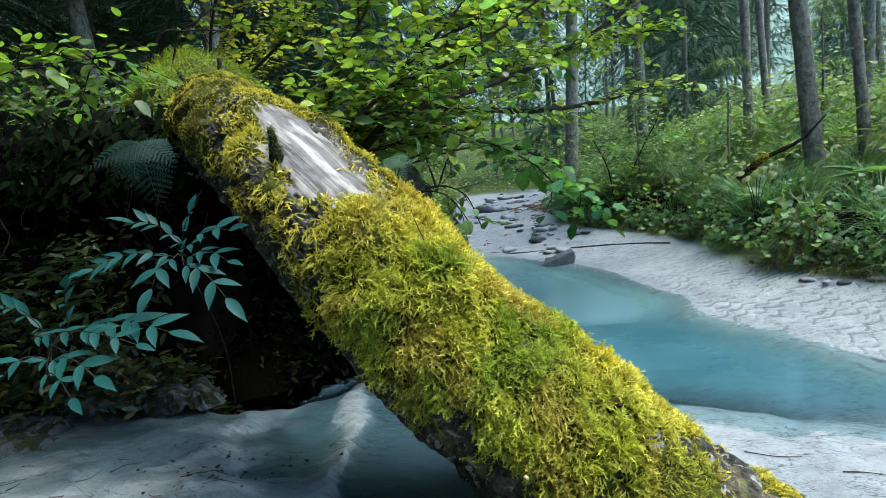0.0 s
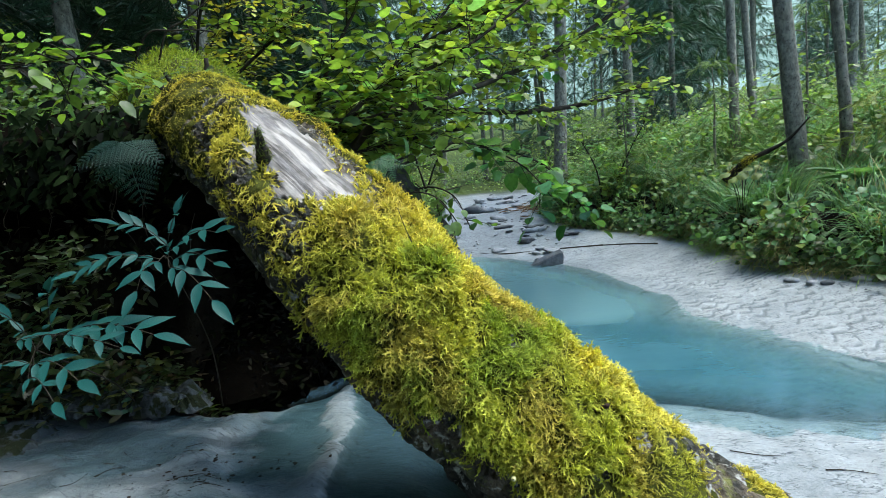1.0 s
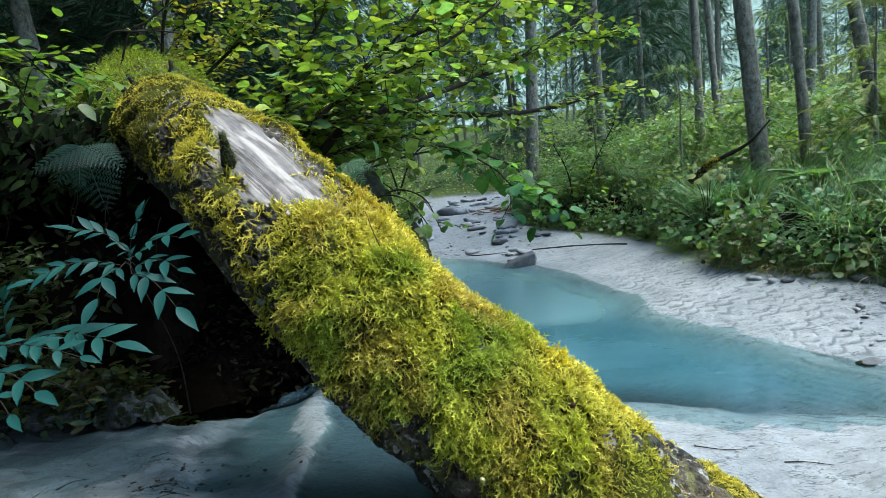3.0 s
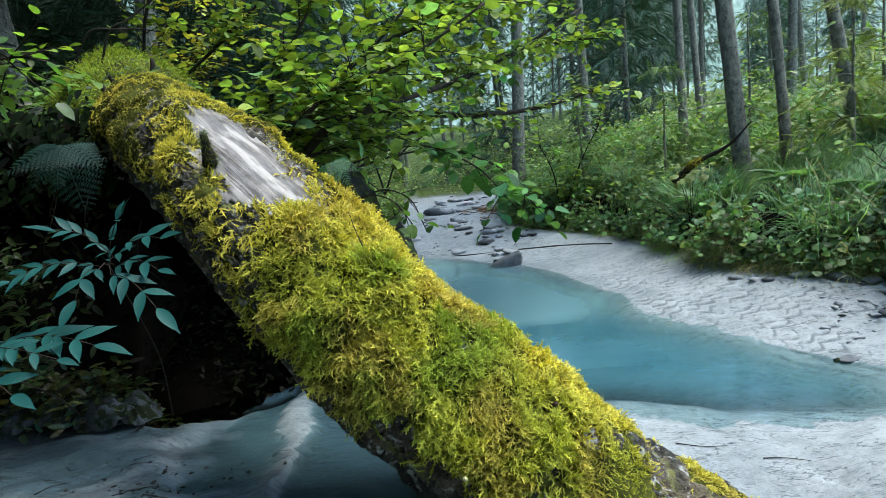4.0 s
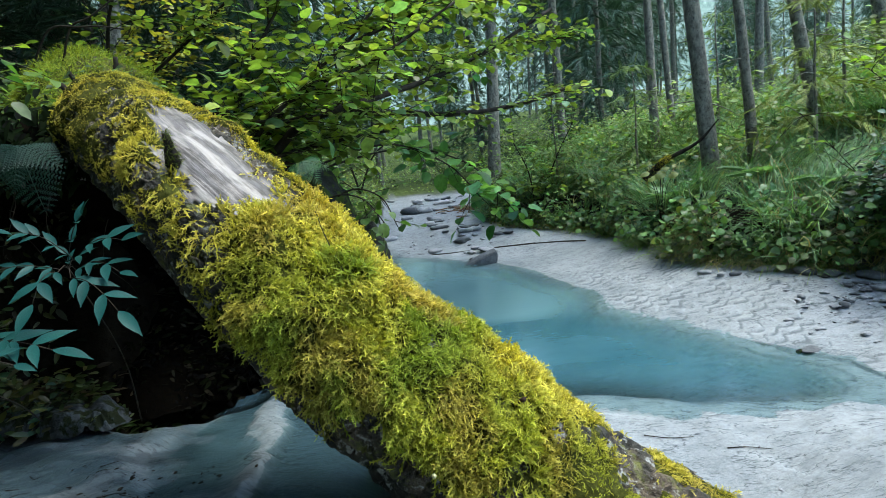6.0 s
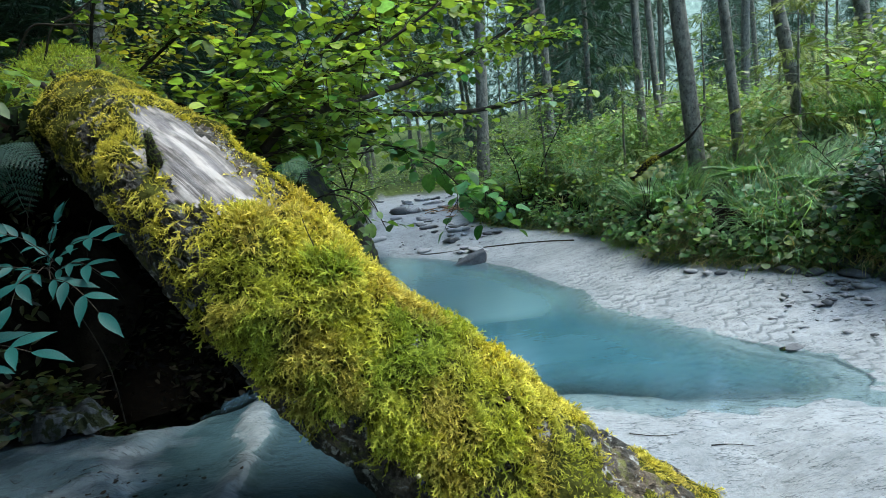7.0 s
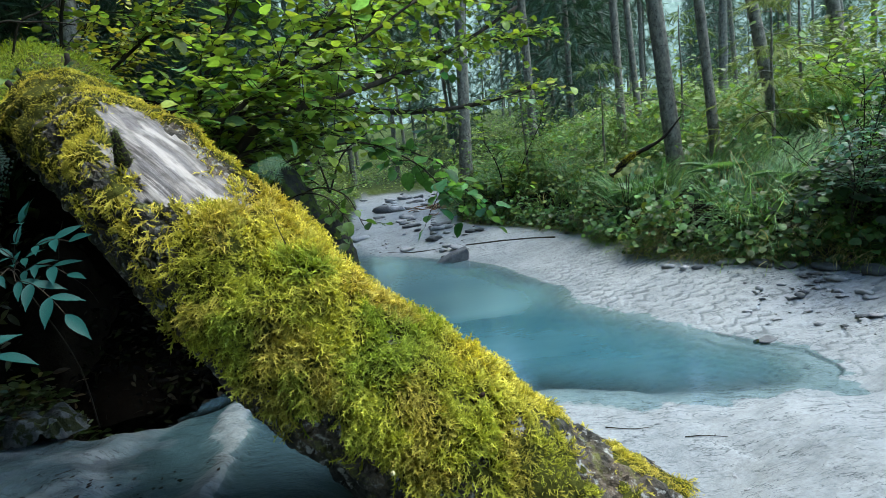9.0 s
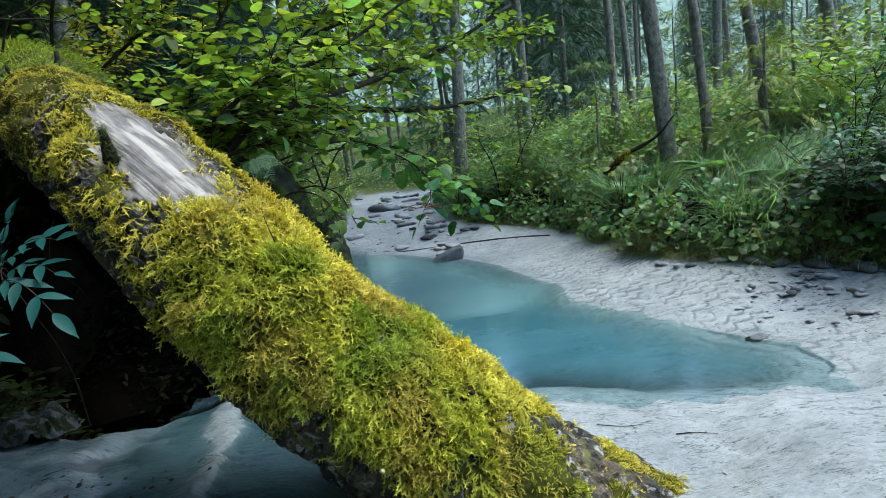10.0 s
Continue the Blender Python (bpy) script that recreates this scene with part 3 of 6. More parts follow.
NARROW_V, NARROW_F = ovate(0.20, 0.06, 0.12, 1.1)
SLIM_V, SLIM_F = ovate(0.30, 0.08, 0.12, 1.1)
FERN_V, FERN_F = frond_spray(15, 0.30, 0.35, 0.055, 0.35)
SPRUCE_V, SPRUCE_F = frond_spray(7, 0.34, 0.9, 0.07, 0.25)


def moss_strand():
    """A slender arching strand of moss, feathered with short side shoots."""
    v, f = [], []
    spine = [np.array([0.05 * math.sin(2.5 * t), t, 0.62 * t * (1 - t) - 0.14 * t * t]) for t in (0, 0.35, 0.7, 1.0)]
    for p, w in zip(spine[:3], (0.034, 0.052, 0.042)):
        v += [p - np.array([w, 0, 0]), p + np.array([w, 0, 0])]
    v.append(spine[3])
    f += [(0, 1, 3), (0, 3, 2), (2, 3, 5), (2, 5, 4), (4, 5, 6)]
    for t, sgn, ln in ((0.22, 1, 0.15), (0.36, -1, 0.18), (0.5, 1, 0.18), (0.62, -1, 0.17), (0.74, 1, 0.15), (0.85, -1, 0.12)):
        k = len(v)
        o = np.array([0.05 * math.sin(2.5 * t), t, 0.62 * t * (1 - t) - 0.14 * t * t])
        v += [o - np.array([0, 0.05, 0]), o + np.array([0, 0.05, 0]), o + np.array([sgn * ln, ln * 0.75, 0.03])]
        f.append((k, k + 1, k + 2))
    return np.array(v), np.array(f)


MOSS_V, MOSS_F = moss_strand()
# strands darken towards the root: old growth, with shade painted in for depth
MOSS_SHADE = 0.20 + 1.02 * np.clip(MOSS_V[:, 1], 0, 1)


def blade():
    """A grass blade one unit long that arches over."""
    v, n = [], 4
    for i in range(n):
        t = i / n
        w = 0.5 * (1 - t ** 2)
        v += [(-w, 0.9 * t ** 1.7, t - 0.28 * t ** 3), (w, 0.9 * t ** 1.7, t - 0.28 * t ** 3)]
    v.append((0, 0.95, 0.66))
    f = []
    for i in range(n - 1):
        a = 2 * i
        f += [(a, a + 1, a + 3), (a, a + 3, a + 2)]
    f.append((2 * n - 2, 2 * n - 1, 2 * n))
    return np.array(v, float), np.array(f)


BLADE_V, BLADE_F = blade()


def shades(rng, n, colour, spread=0.25, warm=0.0):
    """Leaf colours about one colour."""
    c = np.array(colour)[None] * (1 + spread * rng.standard_normal((n, 1))).clip(0.35, 1.9)
    if warm:
        c = c * (1 + warm * rng.standard_normal((n, 1)) * np.array([[1, 0.2, -0.6]])).clip(0.3, 2)
    return c.clip(0.003, 0.9)


# ---- the fallen log ----
def build_log():
    log = thing("fallen_log", "fallen tree trunk thick with yellow-green moss lying across the pool", "log", at=(0.62, 1.55, 0.0))
    base = np.array([0.62, 1.55, 0.0])
    n, m = 560, 200
    c, t, up, side, r = log_frame(n)
    a = np.linspace(-np.pi, np.pi, m, endpoint=False)
    s = LOG_REACH * np.linspace(0, 1, n)[:, None] * np.ones(m)
    th = np.degrees(a)[None, :] * np.ones((n, 1))
    ring = np.cos(a)[None, :, None] * up[:, None] + np.sin(a)[None, :, None] * side[:, None]
    p0 = c[:, None] + ring * r[:, None, None]
    nz = lambda k, seed, o=4: fbm(p0[..., 0] * k, p0[..., 1] * k, p0[..., 2] * k, o, seed)
    bare = bare_mask(s, th, nz(11, 40) + 0.4 * fbm(s * 30, th * 0.25, 0, 3, 49))
    moss = moss_mask(s, th, nz(7, 41), nz(2.5, 42)) * (1 - bare)
    low = bare_mask(s, th, nz(9, 40) * 0.4, -0.35, 0.3)
    lump = 0.022 * nz(3.2, 43) + 0.010 * fbm(s * 45, th * 0.14, 0, 3, 47) * (1 - bare) * (1 - moss) + 0.007 * nz(11, 44) * (1 - low) + moss * (1 - low) * (0.026 * (0.6 + 0.5 * nz(5, 45)) + 0.018 * nz(13, 48, 2)) * (1 - 0.6 * smooth(0.80, 0.89, s))
    # long plates of bark on the flanks
    plate = np.abs(fbm(s * 60, th * 0.09, 0, 3, 46))
    lump = lump - 0.02 * (1 - moss) * (1 - bare) * smooth(0.25, 0.0, plate) - 0.012 * low
    verts = (p0 + ring * lump[..., None]).reshape(-1, 3) - base
    i, j = np.meshgrid(np.arange(n - 1), np.arange(m), indexing="ij")
    k = (j + 1) % m
    f = np.stack([i * m + j, (i + 1) * m + j, (i + 1) * m + k, i * m + k], -1).reshape(-1, 4)
    is_bare = (bare.ravel()[f].mean(axis=1) > 0.5)
    mossy = ~is_bare & (moss.ravel()[f].mean(axis=1) > 0.45)
    bark = part("bark", mesh_of("bark", verts, f[~is_bare & ~mossy], BARK_LOG), log, "dark wet furrowed bark")
    part("moss_bed", mesh_of("moss_bed", verts, f[mossy], MOSS_BED), log, "dark olive bed of the moss, coloured for the shade between fronds")
    me = mesh_of("bare_wood", verts, f[is_bare], BARE_WOOD)
    uv = me.uv_layers.new(name="along")
    coords = np.c_[s.ravel() * 4.0, th.ravel() / 90.0]
    loops = np.empty(len(me.loops), np.int32)
    me.loops.foreach_get("vertex_index", loops)
    uv.data.foreach_set("uv", coords[loops].astype(np.float32).ravel())
    part("bare_wood", me, log, "pale wet wood where the bark has peeled off")
    # fronds of moss
    rng = np.random.default_rng(11)
    heap = Heap()
    want = 450000
    u, v = rng.random(want), rng.random(want)
    si, ai = (u * (n - 1.001)), v * (m - 0.001)
    i0, j0 = si.astype(int), ai.astype(int)
    u = u * LOG_REACH
    dens = moss[i0, j0] * (2.0 - 1.0 * smooth(0.30, 0.46, u)) * r[i0] / r.max()
    keep = rng.random(want) < dens * 0.80
    i0, j0, u = i0[keep], j0[keep], u[keep]
    fi, fj = (si[keep] - i0)[:, None], (ai[keep] - j0)[:, None]
    grid = verts.reshape(n, m, 3)
    j1 = (j0 + 1) % m
    place = grid[i0, j0] * (1 - fi) * (1 - fj) + grid[i0 + 1, j0] * fi * (1 - fj) + grid[i0, j1] * (1 - fi) * fj + grid[i0 + 1, j1] * fi * fj
    out = ring[i0, j0]
    cnt = len(place)
    w = place + base
    # fronds lean the same way within a tuft, and hang down on the flanks
    flow = np.stack([fbm(w[:, 0] * 20, w[:, 1] * 20, w[:, 2] * 20, 2, 60 + q) for q in range(3)], 1)
    hang = (np.array([0, 0, -1.0]) + 0.5 * t[i0]) * (0.62 - 0.5 * out[:, 2:3])
    ahead = unit(out * (0.42 + 0.35 * rng.random((cnt, 1))) + flow * 1.0 + hang * (1.0 - 0.45 * smooth(0.3, 0.42, u))[:, None] + 0.55 * rng.standard_normal((cnt, 3)))
    turn = basis(ahead, unit(out + 0.4 * rng.standard_normal((cnt, 3))))
    size = (0.026 + 0.034 * rng.random(cnt) ** 1.6) * (0.75 + 0.45 * smooth(-0.6, 0.6, fbm(w[:, 0] * 9, w[:, 1] * 9, w[:, 2] * 9, 2, 70))) * (0.38 + 0.62 * smooth(0.30, 0.48, u)) * (1 - 0.45 * smooth(0.80, 0.9, u))
    green = smooth(0.0, 0.45, fbm(w[:, 0] * 4.5, w[:, 1] * 4.5, w[:, 2] * 4.5, 3, 72) + 0.5 * smooth(22, 75, th[i0, j0]) - 0.15) * smooth(0.50, 0.57, u) * (1 - smooth(0.70, 0.78, u))
    dry = smooth(0.15, 0.6, fbm(w[:, 0] * 8, w[:, 1] * 8, w[:, 2] * 8, 3, 74))
    # greener and darker on the flank than on the crest
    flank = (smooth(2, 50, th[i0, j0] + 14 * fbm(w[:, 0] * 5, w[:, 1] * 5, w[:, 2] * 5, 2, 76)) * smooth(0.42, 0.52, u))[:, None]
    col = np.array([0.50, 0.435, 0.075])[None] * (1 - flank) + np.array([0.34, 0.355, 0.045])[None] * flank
    col = col * (1 - green[:, None]) + np.array([0.22, 0.28, 0.035])[None] * green[:, None]
    col = col * (1 - 0.5 * dry[:, None]) + np.array([0.36, 0.26, 0.07])[None] * 0.5 * dry[:, None]
    olive = (0.45 * smooth(0.36, 0.28, u) * smooth(-0.3, 0.3, fbm(w[:, 0] * 6, w[:, 1] * 6, w[:, 2] * 6, 2, 78)))[:, None]
    col = col * (1 - olive) + np.array([0.20, 0.20, 0.03])[None] * olive
    col = col * (0.75 + 0.5 * rng.random((cnt, 1)))
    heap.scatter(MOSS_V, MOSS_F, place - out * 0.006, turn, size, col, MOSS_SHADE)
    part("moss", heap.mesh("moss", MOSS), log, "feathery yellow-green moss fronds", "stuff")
    return log, bark


def bare_mask(s, th, wob, outer=0.0, inner=0.25):
    """Where the bark is gone: a long ragged patch on the upper flank, narrow at its high end."""
    lo = -19 + 11 * smooth(0.35, 0.42, s)
    hi = 14 + 44 * smooth(0.315, 0.385, s)
    end = 0.483 - 0.0007 * (th - 8)
    e = np.minimum(np.minimum((th - lo) / 22, (hi - th) / 22), np.minimum((s - 0.308) / 0.045, (end - s) / 0.05))
    return smooth(outer, inner, e + 0.42 * wob)


def gap(s, th, s0, th0, ds, dth):
    """A soft-edged hole in the moss round one place of the log."""
    return np.exp(-(((s - s0) / ds) ** 2 + ((th - th0) / dth) ** 2) ** 1.5)


def moss_mask(s, th, fine, broad):
    """Where moss grows: the top and the lit flank, in bands and tufts towards the high end, thin towards the low one."""
    across = smooth(108, 80, np.abs(th - 2) + 20 * fine + 14 * broad)
    holes = 0
    for s0, th0, ds, dth in ((0.523, 18, 0.012, 6), (0.690, 24, 0.014, 6), (0.792, 33, 0.009, 6), (0.243, 22, 0.014, 9), (0.298, 36, 0.012, 30), (0.268, 62, 0.007, 22), (0.378, 66, 0.016, 10), (0.461, 74, 0.020, 15), (0.443, 56, 0.012, 9), (0.483, 88, 0.02, 14), (0.405, 90, 0.02, 14),
                             (0.823, 58, 0.010, 7), (0.845, 35, 0.011, 7), (0.838, 82, 0.03, 14), (0.885, 12, 0.010, 7)):
        holes = np.maximum(holes, gap(s + 0.012 * fine, th + 6 * broad, s0, th0, ds, dth))
    # bark that shows along the far rim of the bare wood
    rim = smooth(0.33, 0.35, s) * smooth(0.475, 0.455, s) * smooth(-26, -20, th) * smooth(4, -6, th)
    ragged = smooth(0.49, 0.42, s) * smooth(0.26, 0.32, s) * smooth(30, 55, th)
    tufts = 1 - ragged * smooth(0.05, 0.45, fine + 0.5 * broad + 0.004 * (th - 60))
    bands = 1 - 0.9 * smooth(0.55, 1.0, np.sin(s * 235 + 2.2 * fine + 0.035 * th) + 0.7 * fine) * smooth(0.345, 0.315, s) * smooth(-5, 18, th)
    low = bands * (1 - smooth(0.868, 0.895, s + 0.03 * fine - 0.0006 * np.clip(th - 10, 0, 40)))
    strip = smooth(0.925, 0.945, s) * smooth(15, 9, np.abs(th - 9) + 5 * fine)
    scraps = 0.85 * smooth(0.20, 0.42, fine + 0.4 * broad) * smooth(0.86, 0.88, s) * smooth(0.97, 0.94, s) * smooth(75, 55, np.abs(th - 20))
    return np.maximum(across * tufts * low * (1 - 0.97 * holes) * (1 - 0.9 * rim), np.maximum(strip, scraps))


LOG, LOG_BARK = build_log()


# ---- stones ----
def rock_mesh(name, size, seed, mat, subdiv=3, rough=0.28):
    bm = bmesh.new()
    bmesh.ops.create_icosphere(bm, subdivisions=subdiv, radius=1.0)
    co = np.array([v.co[:] for v in bm.verts])
    d = fbm(co[:, 0] * 1.1 + seed, co[:, 1] * 1.1, co[:, 2] * 1.1, 4, seed)
    cut = np.round(fbm(co[:, 0] * 0.8, co[:, 1] * 0.8 + seed, co[:, 2] * 0.8, 2, seed + 9) * 4) / 4
    d = d + 0.3 * fbm(co[:, 0] * 5, co[:, 1] * 5, co[:, 2] * 5, 3, seed + 4)
    co = co * (1 + rough * d + rough * 0.7 * cut)[:, None] * np.asarray(size)[None]
    for v, p in zip(bm.verts, co):
        v.co = p
    for f in bm.faces:
        f.smooth = True
    me = bpy.data.meshes.new(name)
    bm.to_mesh(me)
    bm.free()
    me.materials.append(mat)
    return me


def stone(name, at, size, seed, mat, label, turn=0.0, sink=0.3, tilt=0.0, subdiv=3, category="stone", group=""):
    ob = part(name, rock_mesh(name, size, seed, mat, subdiv=subdiv))
    z = at[2] if len(at) > 2 else ground_at(at[0], at[1])
    ob.matrix_world = pose(at[0], at[1], z + size[2] * (1 - 2 * sink), tilt, 0, turn)
    return tagged(ob, label, category, group)


stone("boulder", (-0.17, 3.06, 0.36), (0.25, 0.28, 0.50), 3, DARK_STONE, "dark wet boulder patched with moss beside the log", 50, 0.4, subdiv=5, category="boulder")


def wedge_stone():
    """An angular stone with worn edges: a leaning wedge."""
    bm = bmesh.new()
    for p in [(-0.20, -0.10, 0), (0.18, -0.11, 0), (0.19, 0.12, 0), (-0.16, 0.13, 0), (0.19, -0.09, 0.15), (0.17, 0.07, 0.165), (-0.02, 0.06, 0.10), (-0.10, -0.05, 0.075), (0.21, 0.0, 0.09)]:
        bm.verts.new((p[0], p[1], p[2] - 0.03))
    bmesh.ops.convex_hull(bm, input=bm.verts[:])
    bmesh.ops.bevel(bm, geom=bm.edges[:], offset=0.008, segments=2, affect="EDGES")
    me = bpy.data.meshes.new("stone")
    bm.to_mesh(me)
    bm.free()
    me.materials.append(SLATE)
    ob = part("stone", me)
    ob.matrix_world = pose(1.22, 5.80, ground_at(1.22, 5.80) + 0.01, 0, 0, -12)
    tagged(ob, "grey angular stone at the head of the pool", "stone")


wedge_stone()
def ledge(at, size, seed, turn):
    """A low ragged slab of hardened silt and stone, broken at its edges."""
    n, m = 46, 30
    u, v = np.meshgrid(np.linspace(-1, 1, n), np.linspace(-1, 1, m))
    ang, rad = np.arctan2(v, u), np.maximum(np.abs(u), np.abs(v))
    out = 1 + 0.28 * fbm(np.cos(ang) * 1.6 + seed, np.sin(ang) * 1.6, 0, 4, seed)
    x = rad * np.cos(ang) * out * size[0]
    y = rad * np.sin(ang) * out * size[1]
    z = size[2] * (1 - smooth(0.72, 1.0, rad + 0.12 * fbm(u * 4, v * 4, seed, 3, seed + 2))) * (0.8 + 0.28 * fbm(u * 2.2, v * 2.2, seed, 4, seed + 5)) - 0.03
    i, j = np.meshgrid(np.arange(n - 1), np.arange(m - 1))
    a = (j * n + i).ravel()
    ob = part("ledge", mesh_of("ledge", np.c_[x.ravel(), y.ravel(), z.ravel()], np.c_[a, a + 1, a + n + 1, a + n], LEDGE))
    ob.matrix_world = pose(at[0], at[1], ground_at(at[0], at[1]), 0, 0, turn)
    tagged(ob, "low ragged grey ledge before the dark hollow", "ledge", "ledges before the hollow")


for lx, ly, lz, sd, tn in [(-1.40, 2.64, (0.25, 0.13, 0.11), 12, -14), (-1.80, 2.66, (0.30, 0.15, 0.10), 13, 4), (-2.18, 2.50, (0.30, 0.18, 0.12), 14, 20), (-2.02, 2.32, (0.16, 0.12, 0.07), 15, 30)]:
    ledge((lx, ly), lz, sd, tn)


# ---- the hollow earth bank ----
def build_bank():
    bank = thing("earth_bank", "undercut earth bank, coloured near black for its shade, hung with roots and leaves", "bank", at=(-1.6, 3.0, 0))
    xs = np.linspace(-5.5, -0.50, 116)
    prof = spline([(5.2, 1.9), (3.4, 1.62), (2.72, 1.55), (2.46, 1.46), (2.62, 1.34), (3.1, 1.1), (3.5, 0.7), (3.45, 0.35), (3.2, 0.15), (3.0, 0.0)], 60)
    x, v = np.meshgrid(xs, np.arange(60))
    y, z = prof[v, 0], prof[v, 1]
    back = smooth(-1.15, -0.75, x)
    y = y + 0.9 * back * smooth(0.8, 1.5, z)
    z = z - 0.5 * back * smooth(0.9, 1.4, z)
    k = fbm(x * 1.3, y * 1.3, z * 1.3, 5, 80)
    y, z = y + 0.24 * k, z + 0.10 * fbm(x * 1.7, y * 1.7, z * 1.7, 4, 85)
    n = len(xs)
    i, j = np.meshgrid(np.arange(n - 1), np.arange(59))
    a = (j * n + i).ravel()
    me = mesh_of("soil_face", np.c_[x.ravel() + 1.6, y.ravel() - 3.0, z.ravel()], np.c_[a, a + n, a + n + 1, a + 1], SHADED_EARTH)
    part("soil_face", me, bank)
    heap = Heap()
    rng = np.random.default_rng(5)
    for q in range(16):
        x0 = rng.uniform(-2.9, -1.2)
        p = np.array([x0 + 1.6, rng.uniform(-0.45, 0.2), rng.uniform(1.2, 1.6)])
        ln = [p]
        for w in range(6):
            p = p + np.array([rng.normal(0, 0.04), rng.normal(0, 0.03), -rng.uniform(0.05, 0.13)])
            ln.append(p)
        heap.add(*tube(spline(ln, 14), np.linspace(rng.uniform(0.003, 0.006), 0.001, 14), 5), (1, 1, 1))
    part("root", heap.mesh("root", TWIG), bank, "thin dark hanging roots", "stuff")


build_bank()
# ---- shrubs, ferns and herbs ----
def sprig(leaves, wood, rng, start, way, length, size, colour, gap=0.05, droop=0.25, leaf=(LEAF_V, LEAF_F), flat=0.27):
    """A twig with leaves in two rows."""
    start, way = np.asarray(start, float), unit(way)
    t = np.linspace(0, 1, 7)[:, None]
    bend = rng.standard_normal(3) * 0.12
    line = start + way * length * t + (bend * length * t ** 2) + np.array([0, 0, -droop * length]) * t ** 2
    wood.add(*tube(line, np.linspace(0.0032, 0.0012, 7), 4), (1, 1, 1))
    n = max(3, int(length / gap))
    u = np.linspace(0.12, 1.0, n) * 6
    i = np.minimum(u.astype(int), 5)
    p = line[i] + (line[i + 1] - line[i]) * (u - i)[:, None]
    d = unit(line[i + 1] - line[i])
    out = unit(np.cross(d, [0, 0, 1.0]))
    sgn = np.where(np.arange(n) % 2 == 0, 1.0, -1.0)[:, None]
    sgn[-1] = 0.1
    ahead = unit(d * 0.55 + out * sgn + np.array([0, 0, -0.12]) + 0.24 * rng.standard_normal((n, 3)))
    up = unit(np.array([0, 0, 1.0]) + flat * rng.standard_normal((n, 3)))
    big = (rng.random(n) < 0.05) & (size > 0.055)
    col = shades(rng, n, colour, 0.32, 0.14)
    # tinted bluish, as if glossy with sky
    col[big] = np.array([0.6, 0.85, 1.9]) * col[big]
    leaves.scatter(*leaf, p + ahead * 0.012, basis(ahead, up), size * rng.uniform(0.55, 1.4, n) * np.where(big, 1.25, 1.0), col)


def shrub(name, label, seed, stems, size, colour, twigs, reach, gap=0.05, thick=0.012, droop=0.25, first=0.12, rise=0.35, category="shrub", leaf=(LEAF_V, LEAF_F), bark=None, bare_first=1.0):
    """A shrub: each stem is a smooth line through given places; twigs with leaves leave it on all sides."""
    rng = np.random.default_rng(seed)
    base = np.array(stems[0][0], float)
    ob = thing(name, label, category, at=tuple(base))
    leaves, twig = Heap(), Heap()
    for q, st in enumerate(stems):
        line = spline(np.array(st, float) - base, 26)
        long_ = np.linalg.norm(np.diff(line, axis=0), axis=1).sum()
        v, f = tube(line, np.linspace(thick * (1 if q < 2 else 0.6), thick * (0.45 if q < 2 else 0.25), 26), 7, 0.12, seed + q)
        part("branch", mesh_of("branch", v, f, bark or TWIG), ob)
        for k in range(int(twigs * long_ * (bare_first if q < 2 else 1.0))):
            u = rng.uniform(first, 1.0) * 24.9
            i = int(u)
            p = line[i] + (line[i + 1] - line[i]) * (u - i)
            d = unit(line[i + 1] - line[i])
            way = unit(d * 0.6 + rng.standard_normal(3) * np.array([0.8, 0.8, 0.45]) + np.array([0, 0, rise]))
            sprig(leaves, twig, rng, p, way, reach * rng.uniform(0.45, 1.15), size, colour, gap, droop, leaf)
    part("twig", twig.mesh("twig", TWIG), ob, "thin dark twigs", "stuff")
    part("leaves", leaves.mesh("leaves", LEAF), ob, "", "stuff")
    return ob


def fern(name, at, seed, fronds, length, colour, label, spread=1.0, face=None, span=180):
    """A fern: arching fronds from one crown, each a part."""
    rng = np.random.default_rng(seed)
    ob = thing(name, label, "fern", at=at)
    for k in range(fronds):
        a = radians((face if face is not None else 0) + (k / max(1, fronds - 1) - 0.5) * 2 * span + rng.uniform(-12, 12))
        way = np.array([math.cos(a) * spread, math.sin(a) * spread, rng.uniform(0.25, 0.75)])
        heap = Heap()
        t = basis(unit(way)[None], np.array([[0, 0, 1.0]]))
        heap.scatter(FERN_V, FERN_F, np.zeros((1, 3)), t, np.array([length * rng.uniform(0.75, 1.15)]), shades(rng, 1, colour, 0.2))
        part("frond", heap.mesh("frond", LEAF), ob)
    return ob


# the hazel thicket that leans out over the stream behind the log
GREEN = (0.155, 0.225, 0.040)
